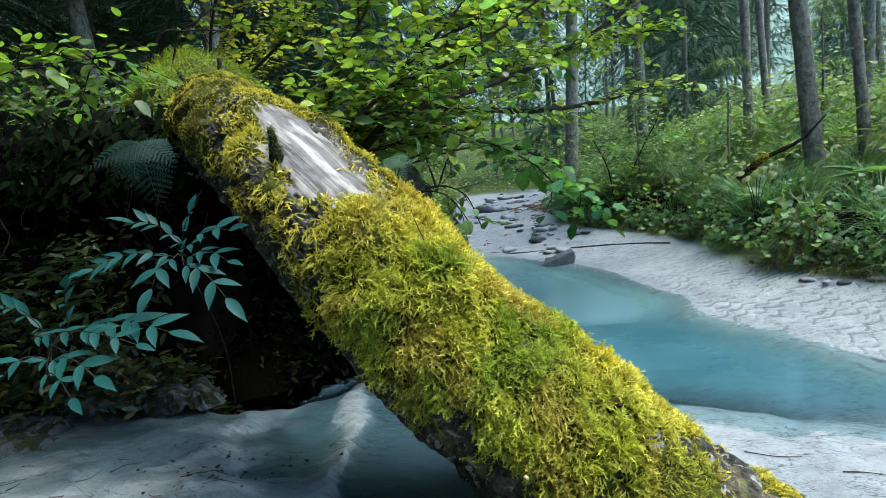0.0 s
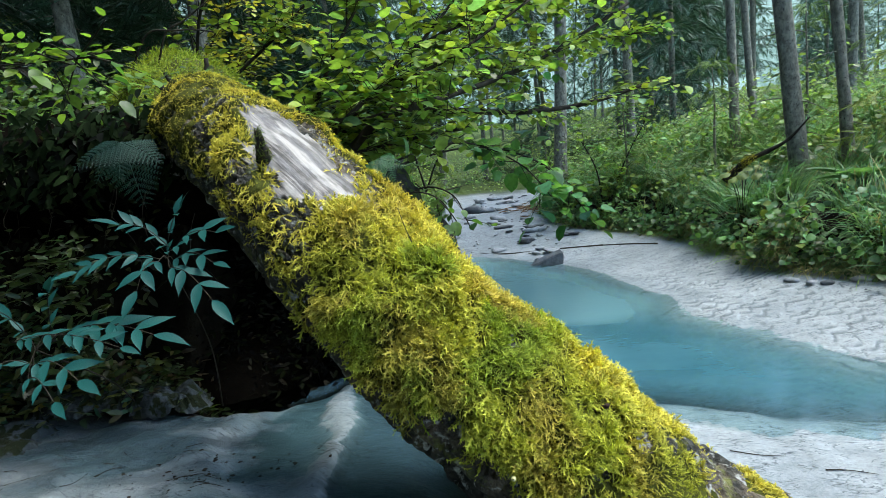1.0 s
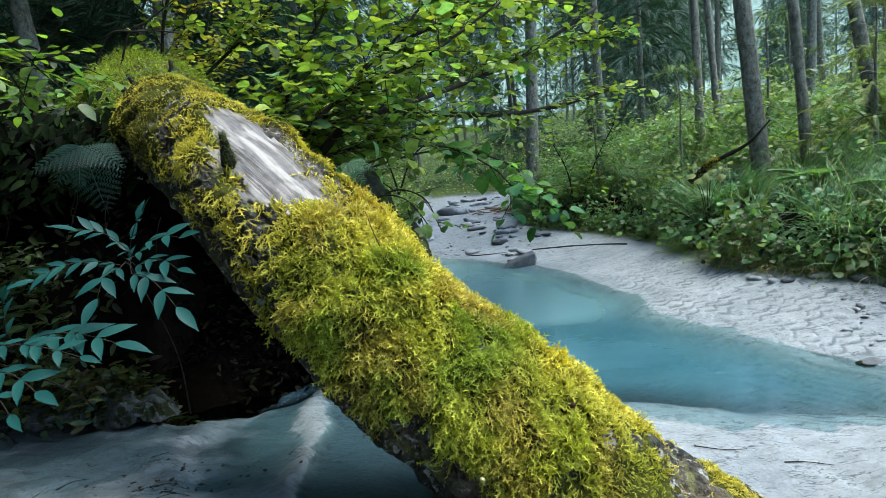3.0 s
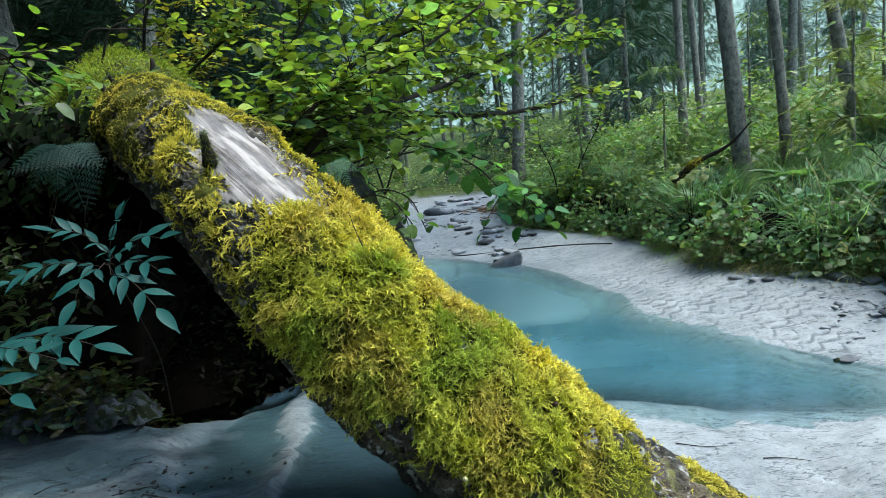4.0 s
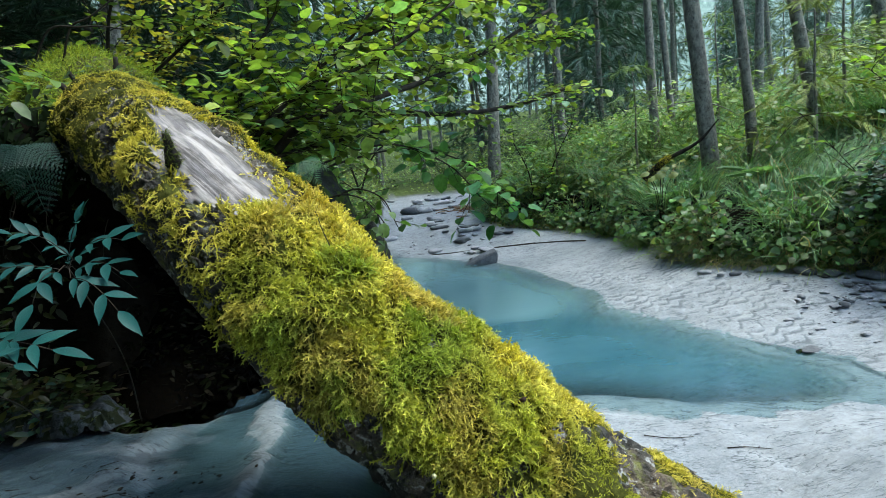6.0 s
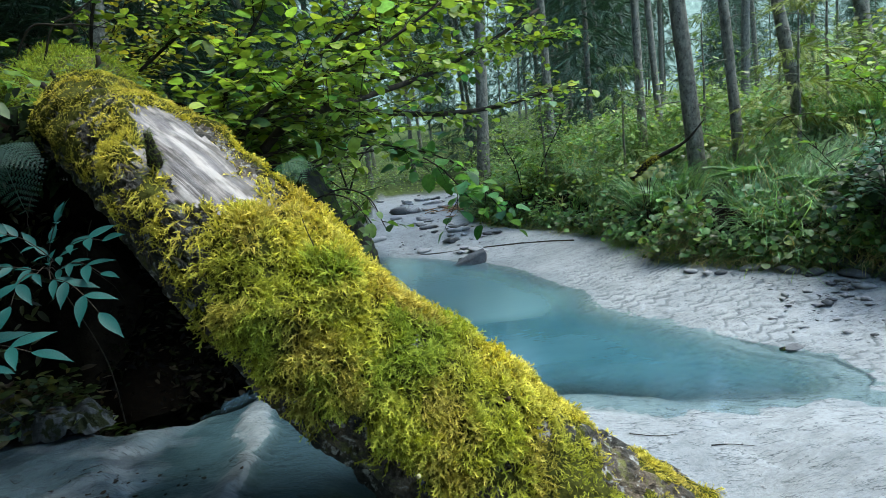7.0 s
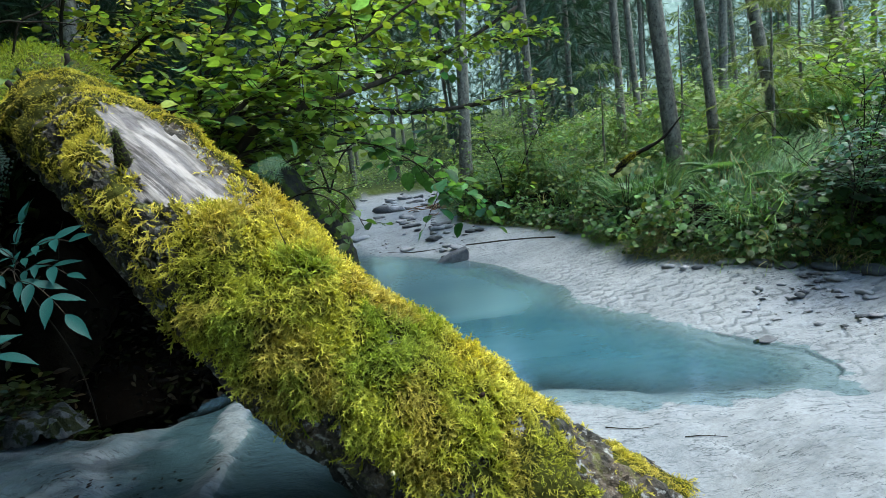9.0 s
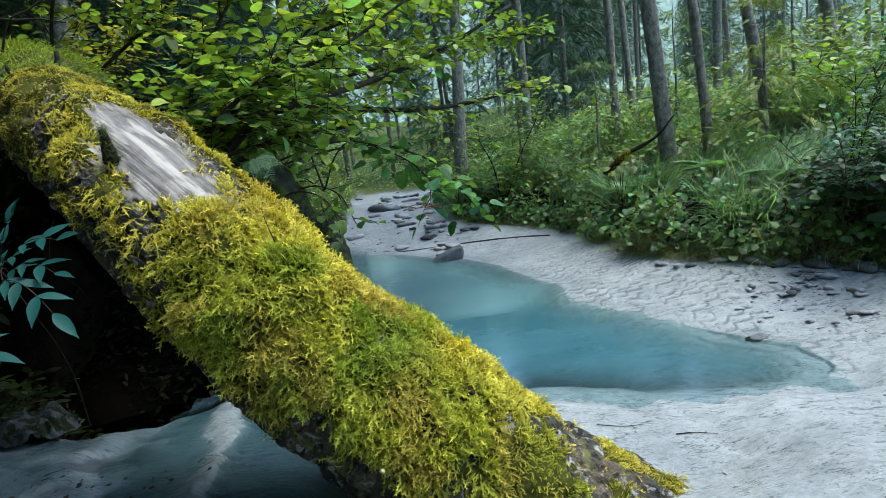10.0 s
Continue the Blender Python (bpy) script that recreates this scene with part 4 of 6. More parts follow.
shrub("hazel_shrub", "leafy green hazel thicket leaning over the stream behind the log", 21,
      [[(-0.75, 3.25, 0.9), (-0.56, 2.95, 1.37), (-0.24, 2.98, 1.42), (0.15, 3.40, 1.55), (0.65, 3.82, 1.72), (1.10, 4.15, 1.92), (1.82, 4.62, 2.32)],
       [(-0.7, 3.2, 0.95), (-0.18, 3.08, 1.455), (0.18, 3.49, 1.487), (0.72, 3.89, 1.467), (1.30, 4.20, 1.51), (1.96, 4.52, 1.664)],
       [(-0.8, 3.3, 0.9), (-0.6, 3.2, 1.5), (-0.35, 3.3, 2.0), (0.0, 3.4, 2.5)],
       [(-0.8, 3.3, 0.9), (-0.45, 3.3, 1.5), (0.05, 3.5, 1.9), (0.5, 3.7, 2.4)],
       [(-0.8, 3.3, 0.9), (-0.2, 3.6, 1.6), (0.35, 4.1, 2.0), (0.8, 4.6, 2.5)],
       [(-0.8, 3.3, 0.9), (-0.2, 3.4, 1.7), (0.5, 3.7, 2.1), (1.2, 4.0, 2.3), (1.9, 4.3, 2.7)],
       [(-0.8, 3.3, 0.9), (-0.1, 3.9, 1.6), (0.7, 4.5, 1.9), (1.4, 4.9, 2.1), (2.2, 5.2, 2.2)],
       [(-0.8, 3.3, 0.9), (-0.5, 2.95, 1.3), (-0.2, 2.9, 1.55), (0.2, 3.0, 1.7), (0.7, 3.1, 2.0)],
       [(-0.8, 3.3, 0.9), (-0.5, 3.05, 1.2), (-0.1, 3.1, 1.3), (0.3, 3.3, 1.35)]],
      0.060, GREEN, 27, 0.42, 0.036, 0.028, bare_first=0.45)
shrub("trailing_branch", "drooping leafy branch over the stream's edge", 26,
      [[(-0.5, 3.3, 1.1), (0.2, 3.5, 1.28), (0.62, 3.6, 1.12), (0.85, 3.6, 0.85)], [(-0.5, 3.3, 1.1), (0.3, 3.7, 1.25), (0.8, 3.75, 1.1), (1.08, 3.65, 0.74)]],
      0.092, (0.075, 0.17, 0.05), 9, 0.26, 0.055, 0.008, 0.15, 0.35, 0.1, category="branch")
shrub("hazel_shrub", "tall hazel stems with bright leaves on the upper bank", 22,
      [[(-1.5, 3.9, 1.7), (-1.3, 3.6, 2.2), (-1.0, 3.5, 2.7), (-0.6, 3.4, 3.1)],
       [(-1.5, 3.9, 1.7), (-0.9, 3.8, 2.1), (-0.4, 3.8, 2.5), (0.2, 3.9, 2.9)]],
      0.052, (0.17, 0.24, 0.045), 34, 0.42, 0.034)
shrub("bank_shrub", "light yellow-green leafy saplings behind the log's high end", 24,
      [[(-1.75, 4.6, 1.7), (-1.6, 4.5, 2.2), (-1.3, 4.5, 2.7)], [(-1.75, 4.6, 1.7), (-1.35, 4.5, 2.1), (-0.9, 4.4, 2.4)], [(-1.75, 4.6, 1.7), (-1.5, 4.4, 1.95), (-1.2, 4.3, 2.05)]],
      0.045, (0.26, 0.27, 0.05), 36, 0.36, 0.032, 0.008)
shrub("overhanging_branch", "leafy branch hanging over the dark hollow", 23,
      [[(-2.1, 2.6, 1.78), (-1.65, 2.2, 1.68), (-1.32, 2.02, 1.63), (-1.08, 1.98, 1.62)],
       [(-2.1, 2.6, 1.78), (-1.8, 2.1, 1.66), (-1.45, 1.87, 1.59), (-1.2, 1.80, 1.56)],
       [(-2.1, 2.6, 1.75), (-1.9, 2.3, 1.72), (-1.7, 2.1, 1.70)]],
      0.052, (0.10, 0.175, 0.03), 17, 0.20, 0.034, 0.006, 0.05, rise=0.05, category="branch", leaf=(SLIM_V, SLIM_F))


# ---- grass and herbs of the right bank ----
def build_grass():
    rng = np.random.default_rng(31)
    heap = Heap()
    n = 250000
    x, y = rng.uniform(1.9, 7.0, n), rng.uniform(1.0, 10.0, n)
    z, wet, right, left, soil = land(x, y)
    clump = fbm(x * 3.0, y * 3.0, 0, 3, 33)
    keep = (right > 0.0) & (clump + 0.30 > rng.random(n) * 0.65) & (rng.random(n) < np.exp(-np.maximum(right - 2.0, 0) / 2.0) * (0.12 + 0.88 * smooth(2.8, 3.5, y - 0.3 * (x - 2.6))))
    x, y, z, right, clump = x[keep], y[keep], z[keep], right[keep], clump[keep]
    n = len(x)
    edge = smooth(0.35, 0.0, right)[:, None]
    flow = np.stack([fbm(x * 2.2, y * 2.2, 0, 2, 35), fbm(x * 2.2, y * 2.2, 0, 2, 36)], 1)
    lean = np.c_[flow + 0.45 * rng.standard_normal((n, 2)), np.zeros(n)] + np.array([[-0.5, -0.3, 0]]) * edge
    ahead = unit(lean + 1e-6)
    up = unit(np.array([0, 0, 1.0]) + 0.25 * rng.standard_normal((n, 3)) + ahead * (0.25 + 0.3 * edge))
    xax = unit(np.cross(ahead, up))
    turn = np.stack([xax, np.cross(up, xax), up], axis=2)
    h = (0.18 + 0.36 * rng.random(n)) * (0.8 + 0.5 * clump)
    size = np.c_[np.full(n, 0.0078) * rng.uniform(0.6, 1.3, n), h * 0.8, h]
    col = shades(rng, n, (0.105, 0.205, 0.085), 0.4, 0.15)
    straw = rng.random(n) < 0.06
    col[straw] = (0.26, 0.22, 0.10)
    heap.scatter(BLADE_V, BLADE_F, np.c_[x, y, z - 0.01], turn, size, col)
    ob = part("grass", heap.mesh("grass", GRASS))
    tagged(ob, "lush arching green grass on the stream bank", "grass", kind="stuff")
    # low broad-leaved herbs along the bank's edge and among the grass
    heap, wood = Heap(), Heap()
    n = 16000
    x, y = rng.uniform(1.8, 7.5, n), rng.uniform(1.0, 11.0, n)
    z, wet, right, left, soil = land(x, y)
    patch = fbm(x * 1.7, y * 1.7, 0, 3, 38)
    keep = (right > -0.02) & (((right < 0.16) & (rng.random(n) < 0.4)) | (patch > 0.42)) & (rng.random(n) < 0.9 * np.exp(-np.maximum(right - 1.5, 0) / 3.0))
    x, y, z, right = x[keep], y[keep], z[keep], right[keep]
    for a, b, c, rr in zip(x, y, z, right):
        k = rng.integers(3, 7)
        hh = rng.uniform(0.06, 0.30)
        p = np.array([a, b, c]) + np.c_[rng.normal(0, 0.05, k), rng.normal(0, 0.05, k), rng.uniform(0.4, 1.0, k) * hh]
        d = rng.standard_normal((k, 3)) * np.array([1, 1, 0.25])
        if rr < 0.3:
            d = d + np.array([-0.7, -0.5, -0.3])
        heap.scatter(LEAF_V, LEAF_F, p, basis(unit(d), unit(np.array([-0.2, -0.3, 1.0]) + 0.35 * rng.standard_normal((k, 3)))), rng.uniform(0.022, 0.062, k), shades(rng, k, (0.12, 0.17, 0.045) if rng.random() < 0.14 else (0.07, 0.16, 0.065), 0.45, 0.1))
    x, y = rng.uniform(2.75, 4.2, 1500), rng.uniform(1.6, 3.1, 1500)
    z, wet, right, left, soil = land(x, y)
    n = 7
    for a, b, c in zip(x[right > 0.03], y[right > 0.03], z[right > 0.03]):
        d = rng.standard_normal((n, 3)) * np.array([1, 1, 0.3]) + np.array([-0.5, -0.5, -0.15])
        heap.scatter(LEAF_V, LEAF_F, np.array([a, b, c]) + np.c_[rng.normal(0, 0.07, (n, 2)), rng.uniform(0.03, 0.34, n)], basis(unit(d), unit(np.array([-0.2, -0.3, 1.0]) + 0.35 * rng.standard_normal((n, 3)))), rng.uniform(0.018, 0.048, n), shades(rng, n, (0.036, 0.078, 0.03), 0.55, 0.1))
    ob = part("herbs", heap.mesh("herbs", LEAF))
    tagged(ob, "low broad-leaved green herbs on the stream bank", "plants", kind="stuff")


build_grass()


# ---- trees ----
def trunk_mesh(height, radius, lean, seed, sides=20):
    rng = np.random.default_rng(seed)
    n = 46
    t = np.linspace(0, 1, n)[:, None] ** 1.3
    line = np.array([0, 0, -0.25]) + t * np.array([lean[0], lean[1], height]) + 0.02 * np.c_[np.sin(t * 9 + seed), np.cos(t * 7 + seed), 0 * t] * t
    r = radius * (1 - 0.75 * t[:, 0]) * (1 + 0.45 * np.exp(-t[:, 0] * height / 0.35))
    heap = Heap()
    heap.add(*tube(line, r, sides, 0.10, seed), (1, 1, 1))
    return line, r, heap


def stubs(heap, line, r, rng, lo, hi, count, length):
    """Short dead branches and knots on a trunk."""
    for k in range(count):
        h = rng.uniform(lo, hi)
        i = int(np.argmin(abs(line[:, 2] - h)))
        a = rng.uniform(0, 2 * np.pi)
        d = np.array([math.cos(a), math.sin(a), rng.uniform(-0.35, 0.15)])
        ln = length * rng.uniform(0.05, 1.0) ** 2 + 0.03
        p = line[i] + np.array([0, 0, h - line[i, 2]]) + d * r[i] * 0.8
        q = np.linspace(0, 1, 6)[:, None]
        heap.add(*tube(p + d * ln * q + np.array([0, 0, -0.25 * ln]) * q ** 2, np.linspace(max(0.004, r[i] * 0.10), 0.0015, 6), 5), (1, 1, 1))


def spruce(name, at, height, radius, seed, label, crown_from, lean=(0, 0), dead=40, colour=(0.030, 0.062, 0.030), spread=1.5, group="trees of the wood", per=6, spray=0.42):
    rng = np.random.default_rng(seed)
    ob = thing(name, label, "tree", group, at=(at[0], at[1], ground_at(*at)))
    line, r, heap = trunk_mesh(height, radius, lean, seed)
    stubs(heap, line, r, rng, 0.4, min(crown_from + 1, height * 0.8), dead, 0.7)
    part("trunk", heap.mesh("trunk", BARK), ob, "grey scaly trunk with dead twigs")
    heap = Heap()
    levels = max(5, int((height - crown_from) / 0.38))
    for k in range(levels):
        h = crown_from + (height - crown_from) * (k + rng.random() * 0.6) / levels
        reach = spread * (1 - 0.85 * (h - crown_from) / (height - crown_from)) * rng.uniform(0.7, 1.1) * min(1, 0.5 + (k + 1) * 0.2)
        i = int(np.argmin(abs(line[:, 2] - h)))
        for b in range(per):
            a = 2 * np.pi * (b + rng.random() * 0.8) / per + k
            d = np.array([math.cos(a), math.sin(a), -0.12])
            m = max(3, int(reach / (0.52 * spray)))
            u = np.linspace(0.2, 1.0, m)[:, None]
            p = np.array([line[i, 0], line[i, 1], h]) + d * reach * u + np.array([0, 0, -0.25 * reach]) * u ** 2
            p = np.repeat(p, 2, axis=0)
            w = unit(np.tile(d, (2 * m, 1)) + 0.55 * rng.standard_normal((2 * m, 3)) + np.array([0, 0, -0.25]))
            heap.scatter(SPRUCE_V, SPRUCE_F, p, basis(w, unit(np.array([0, 0, 1.0]) + 0.3 * rng.standard_normal((2 * m, 3)))), spray * rng.uniform(0.7, 1.2, 2 * m), shades(rng, 2 * m, colour, 0.25))
    part("crown", heap.mesh("crown", NEEDLE), ob, "dark green drooping needles", "stuff")
    return ob


# the trunks' leans are fitted to the camera's view
spruce("spruce_tree", (3.40, 4.80), 15, 0.076, 51, "straight grey spruce trunk with knots on the grassy bank", 9.5, (-0.8, 1.0), 70)
spruce("spruce_tree", (3.66, 4.56), 14, 0.046, 52, "slender spruce trunk behind the undergrowth", 9.5, (-0.6, 0.8), 40)
spruce("spruce_tree", (4.27, 4.46), 14, 0.054, 53, "slender spruce trunk over the undergrowth, lean fitted to the camera's view", 9.5, (-2.2, 0.8), 40)
spruce("spruce_tree", (5.85, 5.22), 14, 0.072, 54, "slender spruce trunk over the undergrowth, lean fitted to the camera's view", 9.5, (-1.7, 0.8), 40)
spruce("spruce_tree", (3.78, 6.50), 15, 0.054, 55, "slim grey spruce trunk deeper in the wood", 8.0, (0.5, 1.2), 50)
spruce("spruce_tree", (4.58, 7.40), 15, 0.048, 56, "slim grey spruce trunk deeper in the wood", 8.0, (-0.2, 1.2), 50)
spruce("spruce_tree", (2.10, 8.6), 16, 0.105, 57, "dark spruce trunk behind the hazel leaves", 8.0, (1.4, 1.2), 50)


def build_wood():
    """The wood behind: a few kinds of spruce, set out by chance on both banks and up the slope, with unseen ones round
    the camera to block light.
    """
    rng = np.random.default_rng(61)
    kinds = [spruce("spruce_tree", (30 + 3 * k, -40), 12 + k, 0.075 + 0.01 * k, 70 + k, "dark spruce of the wood; unseen copies behind only block light", c, (0, 0), 30, col, 1.5, per=7)
             for k, (c, col) in enumerate([(0.5, (0.038, 0.078, 0.055)), (1.6, (0.042, 0.084, 0.058)), (5.0, (0.040, 0.076, 0.042))])]
    spots = []

    def plant(count, lo, hi, near, far, pick, gap, anywhere=False):
        tries = 0
        while count > 0 and tries < 600:
            tries += 1
            a, d = rng.uniform(lo, hi), near + (far - near) * rng.random()
            x, y = d * math.sin(radians(a)), d * math.cos(radians(a))
            soil = float(land(np.array([x]), np.array([y]))[4][0])
            if (soil < 0.9 and not anywhere) or any(math.hypot(x - p, y - q) < gap for p, q in spots):
                continue
            spots.append((x, y))
            count -= 1
            copy_thing(kinds[pick[count % len(pick)]], pose(x, y, ground_at(x, y), rng.normal(0, 1.5), rng.normal(0, 1.5), rng.uniform(0, 360)))
    plant(17, -50, -8, 6.0, 13.0, (0, 1), 1.0)      # dark wood above the left bank
    plant(34, -50, 22, 13.0, 30.0, (0, 1, 2), 1.2)  # across the stream's head
    plant(6, 13, 29, 12.0, 24.0, (1, 0, 2), 1.0)        # dark crowns behind the hazel
    plant(7, 22, 62, 11.0, 24.0, (2,), 1.6)        # tall bare trunks on the right
    plant(28, 5, 66, 22.0, 48.0, (2, 1, 2), 1.8)
    plant(60, -45, 62, 34.0, 70.0, (1, 0), 2.0)
    plant(36, 150, 296, 3.0, 8.0, (0, 1), 0.8, True)      # unseen trees added behind the camera and to its left, to block sky light


build_wood()


def build_distance():
    """The wooded valley side far behind: its pale blue haze is painted on a surface that glows."""
    m, nt, b, out = nodes_of("glowing_haze")
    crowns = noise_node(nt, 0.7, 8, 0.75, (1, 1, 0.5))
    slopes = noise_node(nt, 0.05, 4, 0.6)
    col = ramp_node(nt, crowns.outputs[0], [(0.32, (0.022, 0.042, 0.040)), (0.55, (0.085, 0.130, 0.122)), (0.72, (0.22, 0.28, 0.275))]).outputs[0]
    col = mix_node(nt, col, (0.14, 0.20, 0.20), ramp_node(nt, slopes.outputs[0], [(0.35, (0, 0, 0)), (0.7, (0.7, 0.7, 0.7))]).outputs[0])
    # gives off its own light to pass for haze
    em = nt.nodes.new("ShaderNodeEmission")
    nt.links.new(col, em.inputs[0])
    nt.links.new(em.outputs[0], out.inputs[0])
    a = np.radians(np.linspace(-85, 85, 90))
    x, v = np.meshgrid(a, np.linspace(0, 1, 12))
    r = 150 + 40 * v
    z = -5 + (74 + 9 * fbm(x * 9, 0 * x, 0, 4, 66)) * v
    n = 90
    i, j = np.meshgrid(np.arange(n - 1), np.arange(11))
    k = (j * n + i).ravel()
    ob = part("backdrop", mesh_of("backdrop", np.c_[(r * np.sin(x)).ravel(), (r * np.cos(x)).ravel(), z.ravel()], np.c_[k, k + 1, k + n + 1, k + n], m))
    tagged(ob, "forested valley side in the distance, its haze painted on a glowing surface", "hillside", kind="structure")


build_distance()


# ---- the hollow's plants ----
def leaflet_blade():
    """A smooth lance-shaped leaflet one unit long, folded along its midrib and drooping to a point."""
    v, f = [], []
    rows = [(0.0, 0.015), (0.12, 0.10), (0.28, 0.165), (0.46, 0.18), (0.64, 0.155), (0.82, 0.10), (0.94, 0.045), (1.10, 0.0)]
    for y, w in rows:
        z = -0.16 * y * y
        v += [(-w, y, z + 0.22 * w), (0, y, z), (w, y, z + 0.22 * w)]
    for i in range(len(rows) - 1):
        a = 3 * i
        f += [(a, a + 1, a + 4), (a, a + 4, a + 3), (a + 1, a + 2, a + 5), (a + 1, a + 5, a + 4)]
    return np.array(v, float), np.array(f)


def compound_plant(name, seed, foot, leaves, colour, label):
    """A plant with feathered leaves: each leaf has a stalk and paired leaflets, given by its two ends, pairs and leaflet length."""
    rng = np.random.default_rng(seed)
    ob = thing(name, label, "plant", at=foot)
    foot = np.array(foot)
    lv, lf = leaflet_blade()
    one = mesh_of("leaflet", lv, lf, ELDER, np.tile(np.array(colour), (len(lv), 1)))
    node = np.mean([np.array(a) for a, b, n, s in leaves], axis=0)
    stem = spline([np.zeros(3), (node - foot) * 0.5 + np.array([0.03, 0.02, 0]), node - foot], 16)
    part("stem", mesh_of("stem", *tube(stem, np.linspace(0.0035, 0.002, 16), 6), TWIG), ob)
    for a, b, pairs, size in leaves:
        pairs += 1
        a, b = np.array(a) - foot, np.array(b) - foot
        u = np.linspace(0, 1, 12)[:, None]
        line = a + (b - a) * u + np.array([0, 0, 0.03]) * np.sin(u * np.pi)
        start = spline([node - foot, (node - foot + a) / 2 + np.array([0, 0, 0.01]), a], 8)
        leaf = part("leaf", mesh_of("leaf", *tube(np.vstack([start[:-1], line]), 0.0013, 5), TWIG), ob)
        d = unit(b - a)
        up = unit(np.array([0.03, -0.52, 0.85]))
        out = unit(np.cross(d, up))
        for k in range(2 * pairs + 1):
            t = 1.0 if k == 2 * pairs else (0.12 + 0.80 * (k // 2) / max(1, pairs - 0.5))
            sgn = 0 if k == 2 * pairs else (1 if k % 2 else -1)
            ahead = unit(d * (0.95 if sgn else 1) + out * sgn * 0.9 + np.array([0, -0.05, -0.10]) + rng.normal(0, 0.06, 3))
            turn = basis(ahead[None], (up + rng.normal(0, 0.12, 3))[None])[0]
            p = line[min(11, int(t * 11))]
            s = 0.86 * size * (1.08 if not sgn else 0.7 + 0.45 * t) * rng.uniform(0.85, 1.1)
            piece = new("leaflet", one)
            piece.parent = leaf
            piece.matrix_basis = Matrix.LocRotScale(Vector(p), Matrix(turn.tolist()).to_quaternion(), (s, s, s))
    return ob


# the sheen of reflected sky is put into this leaf colour
TEAL = (0.008, 0.048, 0.047)
compound_plant("elder_seedling", 91, (-1.06, 2.46, 0.12), [((-0.852, 1.742, 0.919), (-0.741, 1.663, 1.078), 2, 0.071), ((-0.808, 1.705, 0.948), (-0.907, 1.618, 1.047), 3, 0.077), ((-0.817, 1.642, 0.931), (-1.005, 1.541, 0.929), 4, 0.077),
               ((-0.837, 1.765, 0.942), (-0.653, 1.671, 0.993), 2, 0.083), ((-0.818, 1.721, 0.914), (-0.652, 1.619, 0.905), 2, 0.081), ((-0.804, 1.658, 0.901), (-0.643, 1.544, 0.806), 2, 0.105), ((-0.816, 1.622, 0.926), (-0.834, 1.511, 0.861), 1, 0.093)],
               TEAL, "blue-green elder seedling with feathered leaves before the dark hollow")
compound_plant("elder_seedling", 92, (-1.55, 2.62, 0.12), [((-1.199, 1.567, 0.753), (-1.23, 1.48, 0.852), 2, 0.081), ((-1.166, 1.617, 0.753), (-1.091, 1.536, 0.889), 2, 0.077), ((-1.098, 1.567, 0.751), (-0.783, 1.465, 0.743), 5, 0.101),
               ((-1.212, 1.517, 0.753), (-0.848, 1.412, 0.731), 5, 0.072), ((-1.117, 1.458, 0.696), (-0.933, 1.353, 0.671), 2, 0.091), ((-1.117, 1.458, 0.696), (-1.17, 1.358, 0.7), 1, 0.088), ((-1.114, 1.424, 0.668), (-0.98, 1.318, 0.633), 1, 0.074)],
               TEAL, "blue-green elder seedling with broad feathered leaves by the silt")


def lacy_frond(pairs, droop):
    """A triangular fern frond one unit long: feathered side fronds that shorten to the tip."""
    heap = Heap()
    fv, ff = frond_spray(10, 0.15, 0.55, 0.06, 0.12)
    for q in range(pairs):
        t = q / pairs
        for sgn in (-1, 1):
            way = np.array([sgn * 0.90, 0.50, -0.10])
            heap.scatter(fv, ff, np.array([[0, 0.06 + 0.92 * t, -droop * t * t]]), basis(unit(way)[None], np.array([[0, 0, 1.0]])), np.array([0.50 * (1 - t) ** 0.85 + 0.04]), np.ones((1, 3)))
    u = np.linspace(0, 1, 10)
    heap.add(*tube(np.c_[0 * u, u, -droop * u * u], np.linspace(0.012, 0.003, 10), 5), (1, 1, 1))
    return np.concatenate(heap.v), np.concatenate(heap.f)


LACE_V, LACE_F = lacy_frond(10, 0.18)


def hanging_fern(at, seed, fans, colour, label):
    rng = np.random.default_rng(seed)
    ob = thing("fern", label, "fern", at=at)
    for ax, ay, az, ln in fans:
        heap = Heap()
        heap.scatter(LACE_V, LACE_F, np.zeros((1, 3)), basis(unit([[ax, ay, az]]), unit([[0.05, -0.6, 0.8]])), np.array([ln]), shades(rng, 1, colour, 0.1))
        part("frond", heap.mesh("frond", LEAF), ob)
    return ob


hanging_fern((-1.10, 2.08, 1.335), 95, [(0.04, -0.45, -0.55, 0.17), (-0.85, -0.4, -0.30, 0.20), (0.85, -0.35, -0.40, 0.18), (0.10, 0.05, -1.0, 0.26), (-0.45, -0.4, -0.6, 0.18)], (0.014, 0.044, 0.034), "dark blue-green lacy fern hanging under the bank's edge")
hanging_fern((-0.22, 2.68, 1.20), 96, [(0.5, -0.3, -0.6, 0.15), (-0.2, -0.3, -0.7, 0.13), (1.0, -0.2, -0.25, 0.15)], (0.05, 0.13, 0.06), "small fern beside the log")
for fx, fy, ln, sd in [(3.2, 3.9, 0.3, 4), (3.4, 3.4, 0.3, 6), (2.85, 4.7, 0.28, 7)]:
    fern("fern", (fx, fy, ground_at(fx, fy) + 0.12), 100 + sd, 9, ln, (0.10, 0.19, 0.085), "pale green lacy fern in the grass of the bank", span=170)


